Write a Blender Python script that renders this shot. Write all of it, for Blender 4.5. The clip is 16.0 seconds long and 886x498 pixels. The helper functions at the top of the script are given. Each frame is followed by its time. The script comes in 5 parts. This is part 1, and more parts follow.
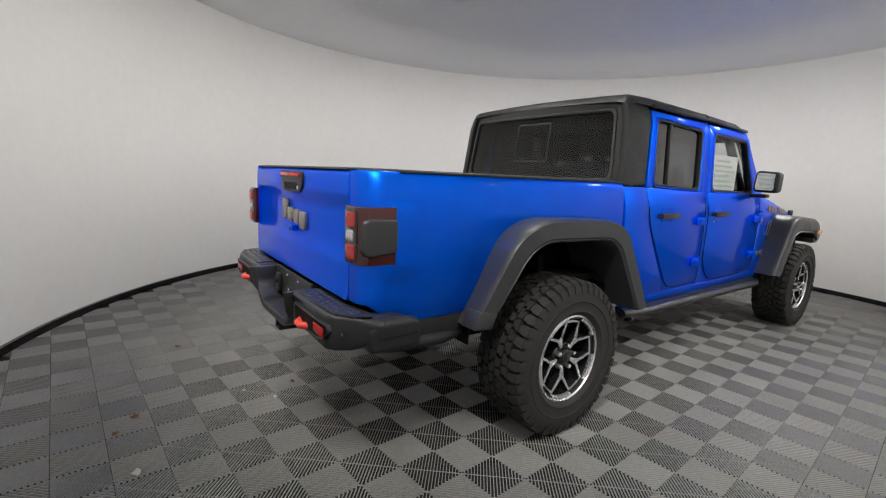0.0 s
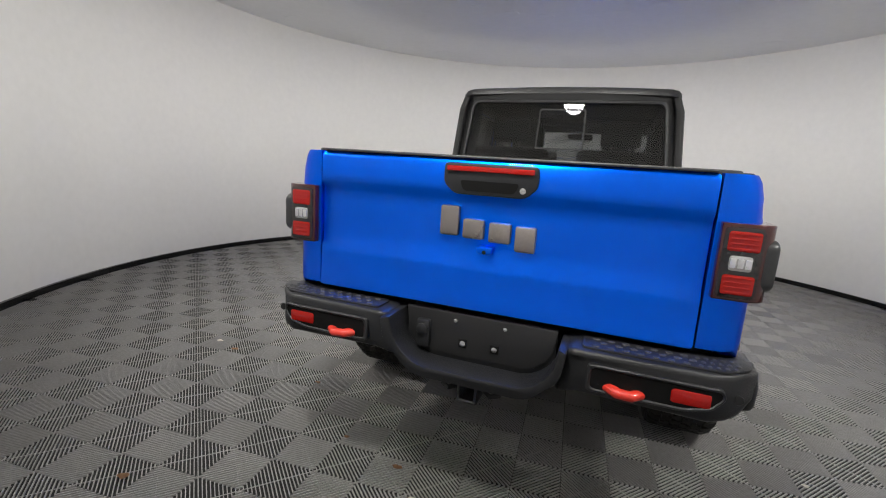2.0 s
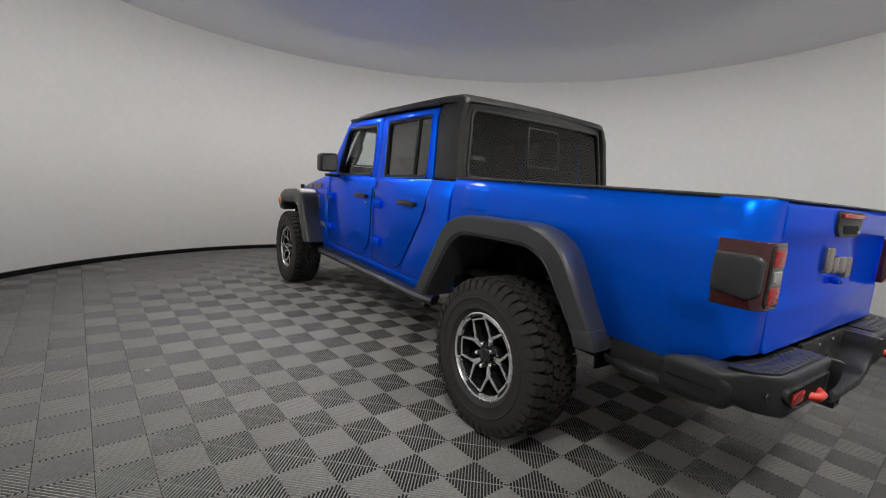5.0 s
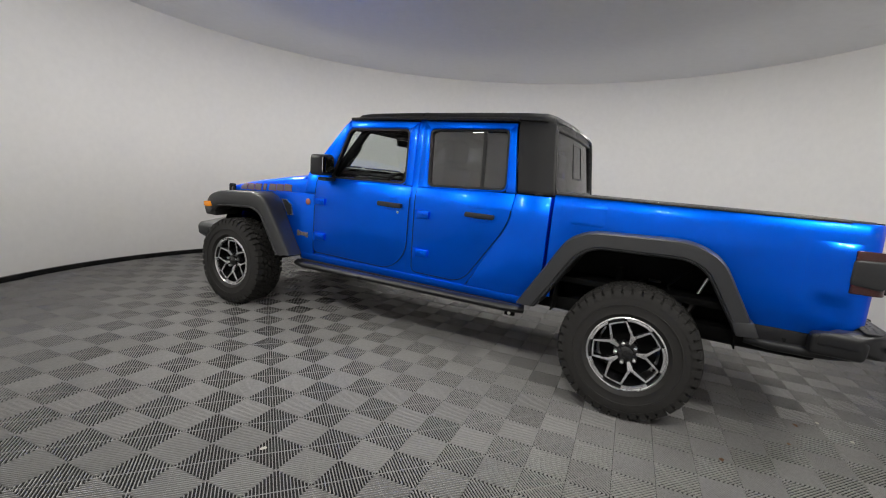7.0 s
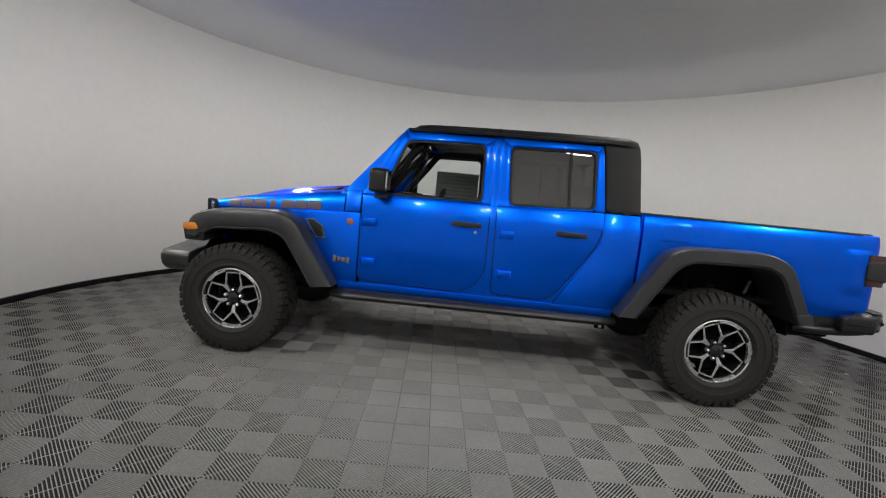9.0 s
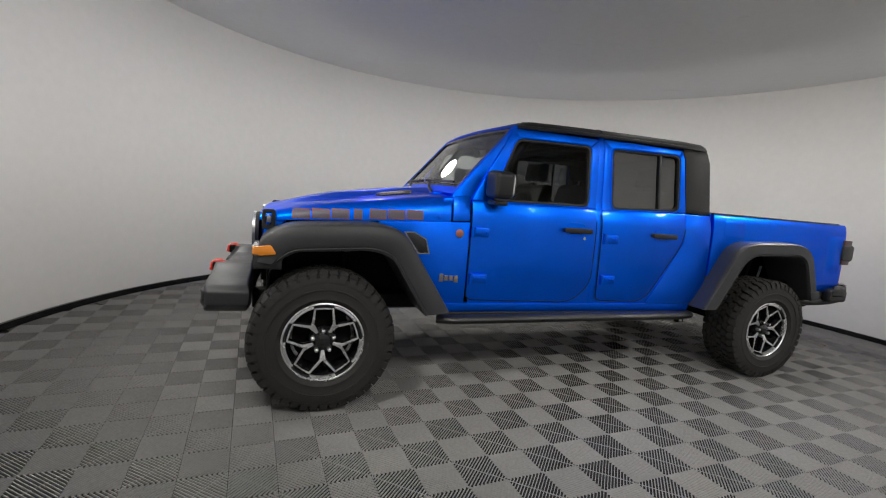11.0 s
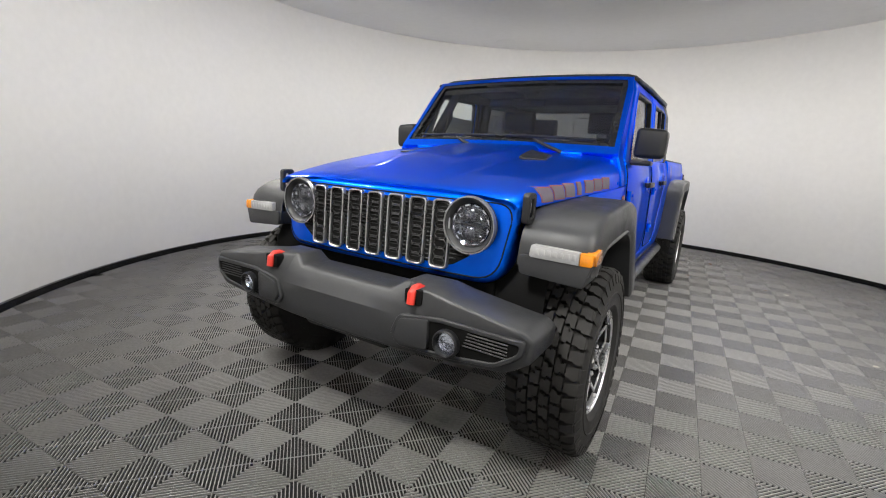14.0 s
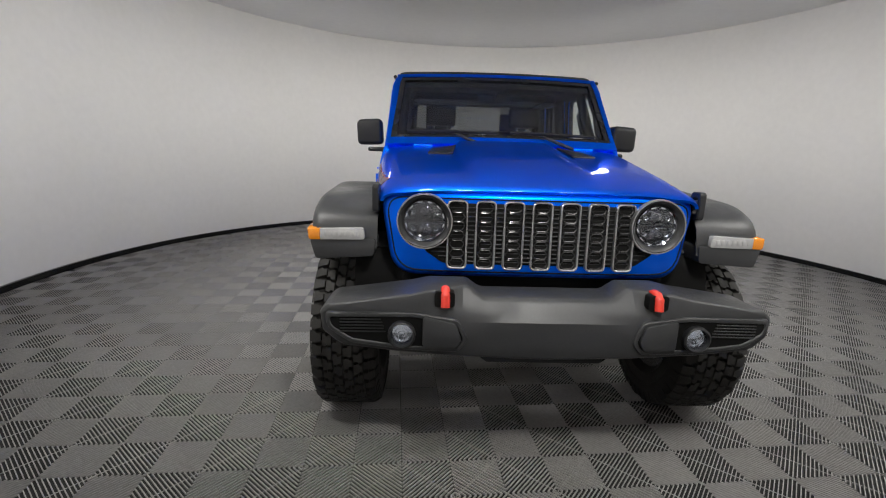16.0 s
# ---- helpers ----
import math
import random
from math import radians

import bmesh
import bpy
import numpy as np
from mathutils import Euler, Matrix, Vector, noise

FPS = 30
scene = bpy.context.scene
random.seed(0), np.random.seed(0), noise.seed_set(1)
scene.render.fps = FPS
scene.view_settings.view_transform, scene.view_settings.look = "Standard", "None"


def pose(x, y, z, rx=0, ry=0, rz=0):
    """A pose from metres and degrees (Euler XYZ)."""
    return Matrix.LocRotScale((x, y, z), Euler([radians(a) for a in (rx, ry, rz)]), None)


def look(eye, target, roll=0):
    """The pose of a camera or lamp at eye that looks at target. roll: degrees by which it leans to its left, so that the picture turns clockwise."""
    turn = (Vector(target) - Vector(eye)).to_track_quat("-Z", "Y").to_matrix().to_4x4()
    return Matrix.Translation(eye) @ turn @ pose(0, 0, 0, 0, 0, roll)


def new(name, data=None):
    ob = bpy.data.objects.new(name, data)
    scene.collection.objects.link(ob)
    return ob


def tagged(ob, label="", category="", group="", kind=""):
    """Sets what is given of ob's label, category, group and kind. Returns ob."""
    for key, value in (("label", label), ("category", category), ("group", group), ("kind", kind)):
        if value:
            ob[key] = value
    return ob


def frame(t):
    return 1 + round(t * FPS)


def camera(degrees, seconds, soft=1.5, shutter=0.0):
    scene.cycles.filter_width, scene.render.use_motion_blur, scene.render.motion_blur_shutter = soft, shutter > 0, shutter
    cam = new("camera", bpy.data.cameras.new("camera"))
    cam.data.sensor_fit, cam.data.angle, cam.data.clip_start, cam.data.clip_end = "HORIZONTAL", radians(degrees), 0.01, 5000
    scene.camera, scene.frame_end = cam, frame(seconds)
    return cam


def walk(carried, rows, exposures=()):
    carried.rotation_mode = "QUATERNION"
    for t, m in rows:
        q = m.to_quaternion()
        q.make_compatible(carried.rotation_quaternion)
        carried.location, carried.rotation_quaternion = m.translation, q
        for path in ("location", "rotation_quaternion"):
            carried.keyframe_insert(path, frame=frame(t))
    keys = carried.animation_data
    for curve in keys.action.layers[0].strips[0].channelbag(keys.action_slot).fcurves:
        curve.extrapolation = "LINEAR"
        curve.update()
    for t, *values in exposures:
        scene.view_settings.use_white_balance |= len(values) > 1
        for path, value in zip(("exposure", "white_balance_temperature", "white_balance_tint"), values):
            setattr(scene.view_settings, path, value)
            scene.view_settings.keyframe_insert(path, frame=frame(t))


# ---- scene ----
cam = camera(89.60, 16.0, soft=1.1)
PATH = [
    (0, (2.241, -3.565, 1.273), (0.658, -2.386, 0.952), 2.73),
    (0.5, (1.822, -3.814, 1.259), (0.350, -2.500, 0.933), 2.42),
    (1, (1.362, -4.028, 1.273), (0.081, -2.532, 0.925), 1.60),
    (1.5, (0.859, -4.159, 1.261), (-0.129, -2.460, 0.889), 2.58),
    (2, (0.379, -4.268, 1.253), (-0.303, -2.424, 0.886), 3.69),
    (2.5, (-0.124, -4.287, 1.254), (-0.494, -2.354, 0.898), 3.99),
    (3, (-0.607, -4.231, 1.265), (-0.585, -2.263, 0.909), 4.07),
    (3.5, (-1.082, -4.129, 1.265), (-0.663, -2.205, 0.919), 4.18),
    (4, (-1.521, -3.886, 1.272), (-0.772, -2.062, 0.935), 4.13),
    (4.5, (-1.948, -3.657, 1.274), (-0.945, -1.957, 0.954), 4.18),
    (5, (-2.369, -3.381, 1.252), (-1.223, -1.769, 0.958), 4.63),
    (5.2, (-2.512, -3.267, 1.251), (-1.317, -1.689, 0.964), 4.18),
    (7.3, (-3.761, -1.624, 1.326), (-1.938, -0.853, 1.041), 5.09),
    (7.5, (-3.798, -1.445, 1.295), (-1.943, -0.745, 1.030), 5.02),
    (8, (-3.919, -0.947, 1.320), (-1.993, -0.479, 1.051), 5.74),
    (8.5, (-4.020, -0.483, 1.300), (-2.054, -0.207, 1.056), 5.65),
    (9, (-4.006, 0.021, 1.293), (-2.024, 0.130, 1.050), 5.36),
    (9.2, (-3.991, 0.227, 1.264), (-2.004, 0.268, 1.035), 5.31),
    (11.3, (-3.230, 2.126, 1.257), (-1.390, 1.382, 1.009), 4.59),
    (11.5, (-3.135, 2.275, 1.259), (-1.319, 1.474, 1.006), 4.48),
    (12, (-2.842, 2.645, 1.259), (-1.122, 1.661, 0.990), 4.36),
    (12.5, (-2.450, 2.926, 1.228), (-0.875, 1.729, 0.931), 4.55),
    (13, (-2.052, 3.165, 1.203), (-0.636, 1.793, 0.866), 4.52),
    (13.5, (-1.695, 3.407, 1.227), (-0.492, 1.856, 0.841), 4.11),
    (14, (-1.264, 3.565, 1.217), (-0.238, 1.897, 0.806), 3.35),
    (14.5, (-0.852, 3.739, 1.218), (-0.040, 1.957, 0.812), 2.68),
    (15, (-0.437, 3.842, 1.218), (0.121, 1.967, 0.803), 2.56),
    (15.5, (0.013, 3.841, 1.208), (0.289, 1.904, 0.790), 2.76),
    (16, (0.449, 3.839, 1.236), (0.386, 1.886, 0.808), 1.71),
]
EXPOSURES = [(0, -0.2), (1.0, -0.15), (2.0, -0.22), (3.0, -0.75), (3.5, -1.1), (4.0, -1.05), (4.5, -0.84), (5.0, -0.55), (7.5, -0.34), (8.0, -0.32), (9.0, -0.56), (11.5, -0.52), (12.5, -0.62), (13.5, -0.1), (14.0, 0.1), (14.5, 0.07), (15.0, -0.08), (15.5, -0.16), (16, -0.34)]
walk(cam, [(t, look(eye, target, roll)) for t, eye, target, roll in PATH], EXPOSURES)

# ---- light: closed booth lit by added unseen ceiling lamps: two in the middle, a ring lighting inwards, a ring washing the wall ----
world = bpy.data.worlds.new("world")
scene.world = world
world.use_nodes = True
world.node_tree.nodes["Background"].inputs[0].default_value = (1.0, 0.97, 0.94, 1)
world.node_tree.nodes["Background"].inputs[1].default_value = 0.02
CENTRE_FILLS = [(0.3, -1.5, 7.0), (-0.7, -1.4, 7.0)]
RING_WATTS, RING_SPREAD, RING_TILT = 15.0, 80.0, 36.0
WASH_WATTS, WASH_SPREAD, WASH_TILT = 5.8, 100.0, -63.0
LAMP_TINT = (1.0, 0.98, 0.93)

# ---- sizes of the booth ----
CX, CY, RX, RY, H = -0.20, -0.24, 4.17, 4.23, 3.02
SQ, TURN, TX, TY = 0.1946, 4.4, 0.1361, -0.1200


# ---- materials ----
def node_material(name):
    m = bpy.data.materials.new(name)
    m.use_nodes = True
    nt = m.node_tree
    return m, nt, nt.nodes["Principled BSDF"]


def add(nt, kind, **values):
    n = nt.nodes.new(kind)
    for k, v in values.items():
        n.inputs[k.replace("_", " ")].default_value = v
    return n


def surface(name, color, rough=0.5, metal=0.0, coat=0.0, coat_rough=0.03, vary=0.15, scale=6.0, fine=90.0,
            bump=0.0, bump_scale=250.0, rough_vary=0.12, random_obj=0.0, spec=0.5):
    """Principled surface with colour variation at two scales and fine relief."""
    m, nt, b = node_material(name)
    tc = nt.nodes.new("ShaderNodeTexCoord")
    n1 = add(nt, "ShaderNodeTexNoise", Scale=scale, Detail=5.0, Roughness=0.6)
    n2 = add(nt, "ShaderNodeTexNoise", Scale=fine, Detail=3.0)
    for n in (n1, n2):
        nt.links.new(tc.outputs["Object"], n.inputs["Vector"])
    mix = nt.nodes.new("ShaderNodeMath")
    mix.operation = "ADD"
    nt.links.new(n1.outputs["Fac"], mix.inputs[0])
    nt.links.new(n2.outputs["Fac"], mix.inputs[1])
    val = nt.nodes.new("ShaderNodeMapRange")
    val.inputs["From Min"].default_value, val.inputs["From Max"].default_value = 0.6, 1.4
    val.inputs["To Min"].default_value, val.inputs["To Max"].default_value = 1 - vary, 1 + vary
    nt.links.new(mix.outputs[0], val.inputs["Value"])
    last = val.outputs[0]
    if random_obj:
        oi = nt.nodes.new("ShaderNodeObjectInfo")
        rr = nt.nodes.new("ShaderNodeMapRange")
        rr.inputs["To Min"].default_value, rr.inputs["To Max"].default_value = 1 - random_obj, 1 + random_obj
        nt.links.new(oi.outputs["Random"], rr.inputs["Value"])
        mu = nt.nodes.new("ShaderNodeMath")
        mu.operation = "MULTIPLY"
        nt.links.new(last, mu.inputs[0])
        nt.links.new(rr.outputs[0], mu.inputs[1])
        last = mu.outputs[0]
    sc = nt.nodes.new("ShaderNodeVectorMath")
    sc.operation = "SCALE"
    sc.inputs[0].default_value = color
    nt.links.new(last, sc.inputs["Scale"])
    nt.links.new(sc.outputs[0], b.inputs["Base Color"])
    rv = nt.nodes.new("ShaderNodeMapRange")
    rv.inputs["From Min"].default_value, rv.inputs["From Max"].default_value = 0.3, 0.7
    rv.inputs["To Min"].default_value, rv.inputs["To Max"].default_value = max(0.02, rough - rough_vary), min(1, rough + rough_vary)
    nt.links.new(n1.outputs["Fac"], rv.inputs["Value"])
    nt.links.new(rv.outputs[0], b.inputs["Roughness"])
    b.inputs["Metallic"].default_value = metal
    b.inputs["Coat Weight"].default_value = coat
    b.inputs["Coat Roughness"].default_value = coat_rough
    b.inputs["Specular IOR Level"].default_value = spec
    if bump:
        n3 = add(nt, "ShaderNodeTexNoise", Scale=bump_scale, Detail=2.0)
        nt.links.new(tc.outputs["Object"], n3.inputs["Vector"])
        bp = nt.nodes.new("ShaderNodeBump")
        bp.inputs["Strength"].default_value = bump
        bp.inputs["Distance"].default_value = 0.002
        nt.links.new(n3.outputs["Fac"], bp.inputs["Height"])
        nt.links.new(bp.outputs[0], b.inputs["Normal"])
    return m


def glass(name, tint, rough=0.0, mirror=0.022):
    """Thin pane: tinted see-through with a fresnel mirror on top."""
    m = bpy.data.materials.new(name)
    m.use_nodes = True
    nt = m.node_tree
    nt.nodes.clear()
    out = nt.nodes.new("ShaderNodeOutputMaterial")
    tr = nt.nodes.new("ShaderNodeBsdfTransparent")
    tr.inputs[0].default_value = (*tint, 1)
    gl = nt.nodes.new("ShaderNodeBsdfGlossy")
    gl.inputs["Roughness"].default_value = rough
    gl.inputs["Color"].default_value = (1, 1, 1, 1)
    lw = nt.nodes.new("ShaderNodeLayerWeight")
    p5 = nt.nodes.new("ShaderNodeMath")
    p5.operation = "POWER"
    p5.inputs[1].default_value = 5.0
    nt.links.new(lw.outputs["Facing"], p5.inputs[0])
    fr = nt.nodes.new("ShaderNodeMapRange")
    fr.inputs["To Min"].default_value, fr.inputs["To Max"].default_value = mirror, 0.7
    nt.links.new(p5.outputs[0], fr.inputs["Value"])
    mx = nt.nodes.new("ShaderNodeMixShader")
    nt.links.new(fr.outputs[0], mx.inputs[0])
    nt.links.new(tr.outputs[0], mx.inputs[1])
    nt.links.new(gl.outputs[0], mx.inputs[2])
    nt.links.new(mx.outputs[0], out.inputs[0])
    return m


PAINT = surface("blue_pearl_paint", (0.0, 0.136, 0.93), rough=0.36, metal=0.88, coat=0.55, coat_rough=0.012, vary=0.05, fine=900.0, rough_vary=0.03, spec=0.1)
PAINT.node_tree.nodes["Principled BSDF"].inputs["Specular Tint"].default_value = (0.05, 0.25, 1.0, 1)
PAINT.node_tree.nodes["Principled BSDF"].inputs["Coat IOR"].default_value = 1.32
BLACK = surface("black_textured_plastic", (0.015, 0.0155, 0.017), rough=0.38, spec=0.42, vary=0.12, bump=0.25, bump_scale=700.0)
FLARE = surface("grey_black_moulded_plastic", (0.034, 0.035, 0.037), rough=0.40, spec=0.4, vary=0.12, bump=0.2, bump_scale=800.0)
HARDTOP = surface("black_grained_hardtop", (0.020, 0.020, 0.021), rough=0.42, vary=0.12, bump=0.4, bump_scale=600.0, spec=0.3)
VINYL = surface("black_vinyl", (0.03, 0.03, 0.032), rough=0.6, bump=0.3, bump_scale=400.0)
# black of the underbody, also laid in gaps and recesses as painted shade
UNDER_AND_SHADE = surface("underbody_and_shade_black", (0.006, 0.006, 0.006), rough=0.7, spec=0.12)
RUBBER = surface("tyre_rubber", (0.022, 0.021, 0.020), spec=0.3, rough=0.72, vary=0.2, bump=0.25, bump_scale=300.0)
SILVER = surface("machined_aluminium", (0.76, 0.76, 0.77), rough=0.28, metal=0.85, vary=0.06)
RIMBLACK = surface("gloss_black_rim", (0.01, 0.01, 0.011), rough=0.25, coat=0.6)
STUD = surface("worn_grey_stud", (0.07, 0.07, 0.072), rough=0.3, metal=0.3)
GREYMETAL = surface("satin_grey_metal", (0.32, 0.32, 0.33), rough=0.35, metal=0.9)
STEEL = surface("bright_bolt_steel", (0.7, 0.7, 0.7), rough=0.3, metal=1.0)
REDHOOK = surface("red_powder_coat", (0.62, 0.035, 0.02), rough=0.4, coat=0.3)
REDLENS = surface("red_lens", (0.34, 0.008, 0.005), rough=0.14, coat=0.4, vary=0.2, fine=300, spec=0.3)
REDRIM = surface("deep_red_lamp_body", (0.045, 0.002, 0.002), rough=0.12, coat=0.7, vary=0.2)
CLEARLENS = surface("clear_lamp_lens", (0.36, 0.36, 0.36), rough=0.15, coat=1.0, fine=400, vary=0.25)
AMBER = surface("amber_lens", (0.75, 0.25, 0.01), rough=0.15, coat=1.0, fine=400, vary=0.25)
HEX = surface("dark_satin_mesh", (0.016, 0.016, 0.017), rough=0.3, metal=0.0)
MIRROR = surface("mirror_glass", (0.8, 0.8, 0.82), rough=0.03, metal=1.0, vary=0.0, rough_vary=0.01)
HEADCORE = surface("dark_headlight_core", (0.16, 0.16, 0.175), rough=0.10, metal=1.0, vary=0.3, fine=160.0)
PROJECTOR = surface("projector_lens_glass", (0.10, 0.10, 0.115), rough=0.05, metal=0.6, coat=1.0, vary=0.3, fine=120.0)
SLOTEDGE = surface("satin_silver_edge", (0.46, 0.46, 0.47), rough=0.3, metal=0.9)
CHROME = surface("lamp_chrome", (0.82, 0.82, 0.84), rough=0.07, metal=1.0)
DECAL = surface("grey_decal_film", (0.10, 0.085, 0.11), rough=0.4)
DECALRED = surface("red_decal_outline", (0.24, 0.06, 0.06), rough=0.4)
BADGE = surface("bronze_grey_badge", (0.30, 0.27, 0.25), rough=0.3, metal=0.8)
BADGERED = surface("red_bronze_badge", (0.40, 0.16, 0.12), rough=0.3, metal=0.6)
SEAT = surface("black_leather", (0.010, 0.010, 0.0105), spec=0.2, rough=0.5, bump=0.3)
PAPER = surface("window_sticker_paper", (0.6, 0.62, 0.6), rough=0.7, fine=60, vary=0.1)
INK = surface("grey_print", (0.42, 0.44, 0.43), rough=0.7)
GLASS = glass("clear_glass", (0.93, 0.95, 0.94), 0.0, 0.005)
TINTED = glass("privacy_glass", (0.44, 0.445, 0.45), 0.0, 0.040)
DOORTINT = glass("mirrored_privacy_glass", (0.30, 0.305, 0.31), 0.0, 0.14)
SHIELD = glass("windshield_glass", (0.88, 0.90, 0.89), 0.0, 0.06)
LENS = glass("headlight_lens", (0.90, 0.92, 0.95), 0.0, 0.04)
WALLM = surface("painted_booth_wall", (0.76, 0.745, 0.725), rough=0.75, vary=0.035, scale=0.9, fine=14.0, bump=0.15, bump_scale=120.0)
CEILM = surface("painted_ceiling", (0.78, 0.78, 0.785), rough=0.8, vary=0.03, scale=0.7, fine=12.0)
TILEM = surface("grey_ribbed_plastic_tile", (0.29, 0.284, 0.277), rough=0.5, vary=0.2, scale=2.2, fine=60.0, random_obj=0.06)
# near-black, so that shade between the floor ribs is put into the colour
SLAB = surface("gap_shade_slab", (0.003, 0.003, 0.003), rough=0.8)
SKIRT = surface("black_rubber_skirting", (0.008, 0.008, 0.009), rough=0.2, rough_vary=0.06)


# ---- building helpers ----
def link_mesh(name, bm, material, smooth=38):
    bmesh.ops.recalc_face_normals(bm, faces=bm.faces)
    me = bpy.data.meshes.new(name)
    bm.to_mesh(me)
    bm.free()
    me.materials.append(material)
    for p in me.polygons:
        p.use_smooth = True
    me.set_sharp_from_angle(angle=radians(smooth))
    return new(name, me)


def part(name, bm, material, parent, label="", smooth=38):
    ob = link_mesh(name, bm, material, smooth)
    ob.parent = parent
    return tagged(ob, label=label)


def empty(name, place=(0, 0, 0)):
    ob = new(name)
    ob.empty_display_size = 0.1
    ob.location = place
    return ob


def bevel_sharp(bm, width, segments=2, angle=30):
    es = [e for e in bm.edges if len(e.link_faces) == 2 and e.calc_face_angle(0) > radians(angle)]
    if es:
        bmesh.ops.bevel(bm, geom=es, offset=width, segments=segments, profile=0.5, affect="EDGES", clamp_overlap=True)


def box(x0, x1, y0, y1, z0, z1, bevel=0.0, bm=None, m=None):
    b = bmesh.new()
    bmesh.ops.create_cube(b, size=1)
    for v in b.verts:
        v.co = Vector((x0 + (v.co.x + 0.5) * (x1 - x0), y0 + (v.co.y + 0.5) * (y1 - y0), z0 + (v.co.z + 0.5) * (z1 - z0)))
    if bevel:
        bevel_sharp(b, bevel)
    if m is not None:
        bmesh.ops.transform(b, matrix=m, verts=b.verts)
    return merge(bm, b)


def merge(bm, b):
    """Adds mesh b to bm."""
    if bm is None:
        return b
    me = bpy.data.meshes.new("tmp")
    b.to_mesh(me)
    b.free()
    bm.from_mesh(me)
    bpy.data.meshes.remove(me)
    return bm


def slab(poly, axis, a, b, bevel=0.0, cuts=(), bend=None, segments=2):
    """A flat outline extruded from a to b along an axis. The outline's two numbers are the other two axes in order.
    cuts: (axis, value) planes that divide it first; bend(co): the moved place of a point."""
    i = "xyz".index(axis)

    def place(p, d):
        q = list(p)
        q.insert(i, d)
        return q
    bm = bmesh.new()
    f = bm.faces.new([bm.verts.new(place(p, a)) for p in poly])
    r = bmesh.ops.extrude_face_region(bm, geom=[f])
    vs = [v for v in r["geom"] if isinstance(v, bmesh.types.BMVert)]
    for v in vs:
        v.co[i] = b
    bmesh.ops.recalc_face_normals(bm, faces=bm.faces)
    if bevel:
        bevel_sharp(bm, bevel, segments)
    for ax, val in cuts:
        no = [0, 0, 0]
        no["xyz".index(ax)] = 1
        co = [0, 0, 0]
        co["xyz".index(ax)] = val
        bmesh.ops.bisect_plane(bm, geom=bm.verts[:] + bm.edges[:] + bm.faces[:], plane_co=co, plane_no=no)
    if bend:
        for v in bm.verts:
            v.co = Vector(bend(v.co))
    return bm


def rounded(poly, r, n=4):
    """The outline with its corners rounded; r is one radius or one for each corner."""
    out = []
    k = len(poly)
    rs = r if isinstance(r, (list, tuple)) else [r] * k
    for i in range(k):
        p, a, c = (Vector(q) for q in (poly[i], poly[i - 1], poly[(i + 1) % k]))
        d1, d2 = (a - p), (c - p)
        l = min(rs[i], d1.length * 0.48, d2.length * 0.48)
        if l < 1e-4:
            out.append(tuple(p))
            continue
        s, e = p + d1.normalized() * l, p + d2.normalized() * l
        for j in range(n + 1):
            t = j / n
            out.append(tuple((1 - t) ** 2 * s + 2 * t * (1 - t) * p + t * t * e))
    return out


def rect(x0, x1, y0, y1):
    return [(x0, y0), (x1, y0), (x1, y1), (x0, y1)]


def ring_slab(outer, inner, axis, a, b, bevel=0.0, cuts=(), bend=None):
    """A frame: two outlines with the same number of corners, extruded along an axis."""
    i = "xyz".index(axis)
    bm = bmesh.new()

    def vert(p, d):
        q = list(p)
        q.insert(i, d)
        return bm.verts.new(q)
    o1, i1 = [vert(p, a) for p in outer], [vert(p, a) for p in inner]
    o2, i2 = [vert(p, b) for p in outer], [vert(p, b) for p in inner]
    n = len(outer)
    for j in range(n):
        k = (j + 1) % n
        for q in ((o1[j], o1[k], i1[k], i1[j]), (o2[j], o2[k], i2[k], i2[j]), (o1[j], o1[k], o2[k], o2[j]), (i1[j], i1[k], i2[k], i2[j])):
            bm.faces.new(q)
    bmesh.ops.recalc_face_normals(bm, faces=bm.faces)
    if bevel:
        bevel_sharp(bm, bevel, 1, 50)
    for ax, val in cuts:
        no = [0, 0, 0]
        no["xyz".index(ax)] = 1
        co = [0, 0, 0]
        co["xyz".index(ax)] = val
        bmesh.ops.bisect_plane(bm, geom=bm.verts[:] + bm.edges[:] + bm.faces[:], plane_co=co, plane_no=no)
    if bend:
        for v in bm.verts:
            v.co = Vector(bend(v.co))
    return bm


def tube(points, radius, n=10, caps=True, bm=None, flat=1.0):
    """A round bar along points."""
    b = bmesh.new()
    pts = [Vector(p) for p in points]
    rings = []
    up = Vector((0, 0, 1))
    for i, p in enumerate(pts):
        d = (pts[min(i + 1, len(pts) - 1)] - pts[max(i - 1, 0)]).normalized()
        s = d.cross(up)
        s = s.normalized() if s.length > 1e-3 else Vector((1, 0, 0))
        u = s.cross(d)
        rings.append([b.verts.new(p + radius * (math.cos(2 * math.pi * j / n) * s + flat * math.sin(2 * math.pi * j / n) * u)) for j in range(n)])
    for r1, r2 in zip(rings, rings[1:]):
        for j in range(n):
            b.faces.new((r1[j], r1[(j + 1) % n], r2[(j + 1) % n], r2[j]))
    if caps:
        b.faces.new(rings[0][::-1])
        b.faces.new(rings[-1])
    return merge(bm, b)


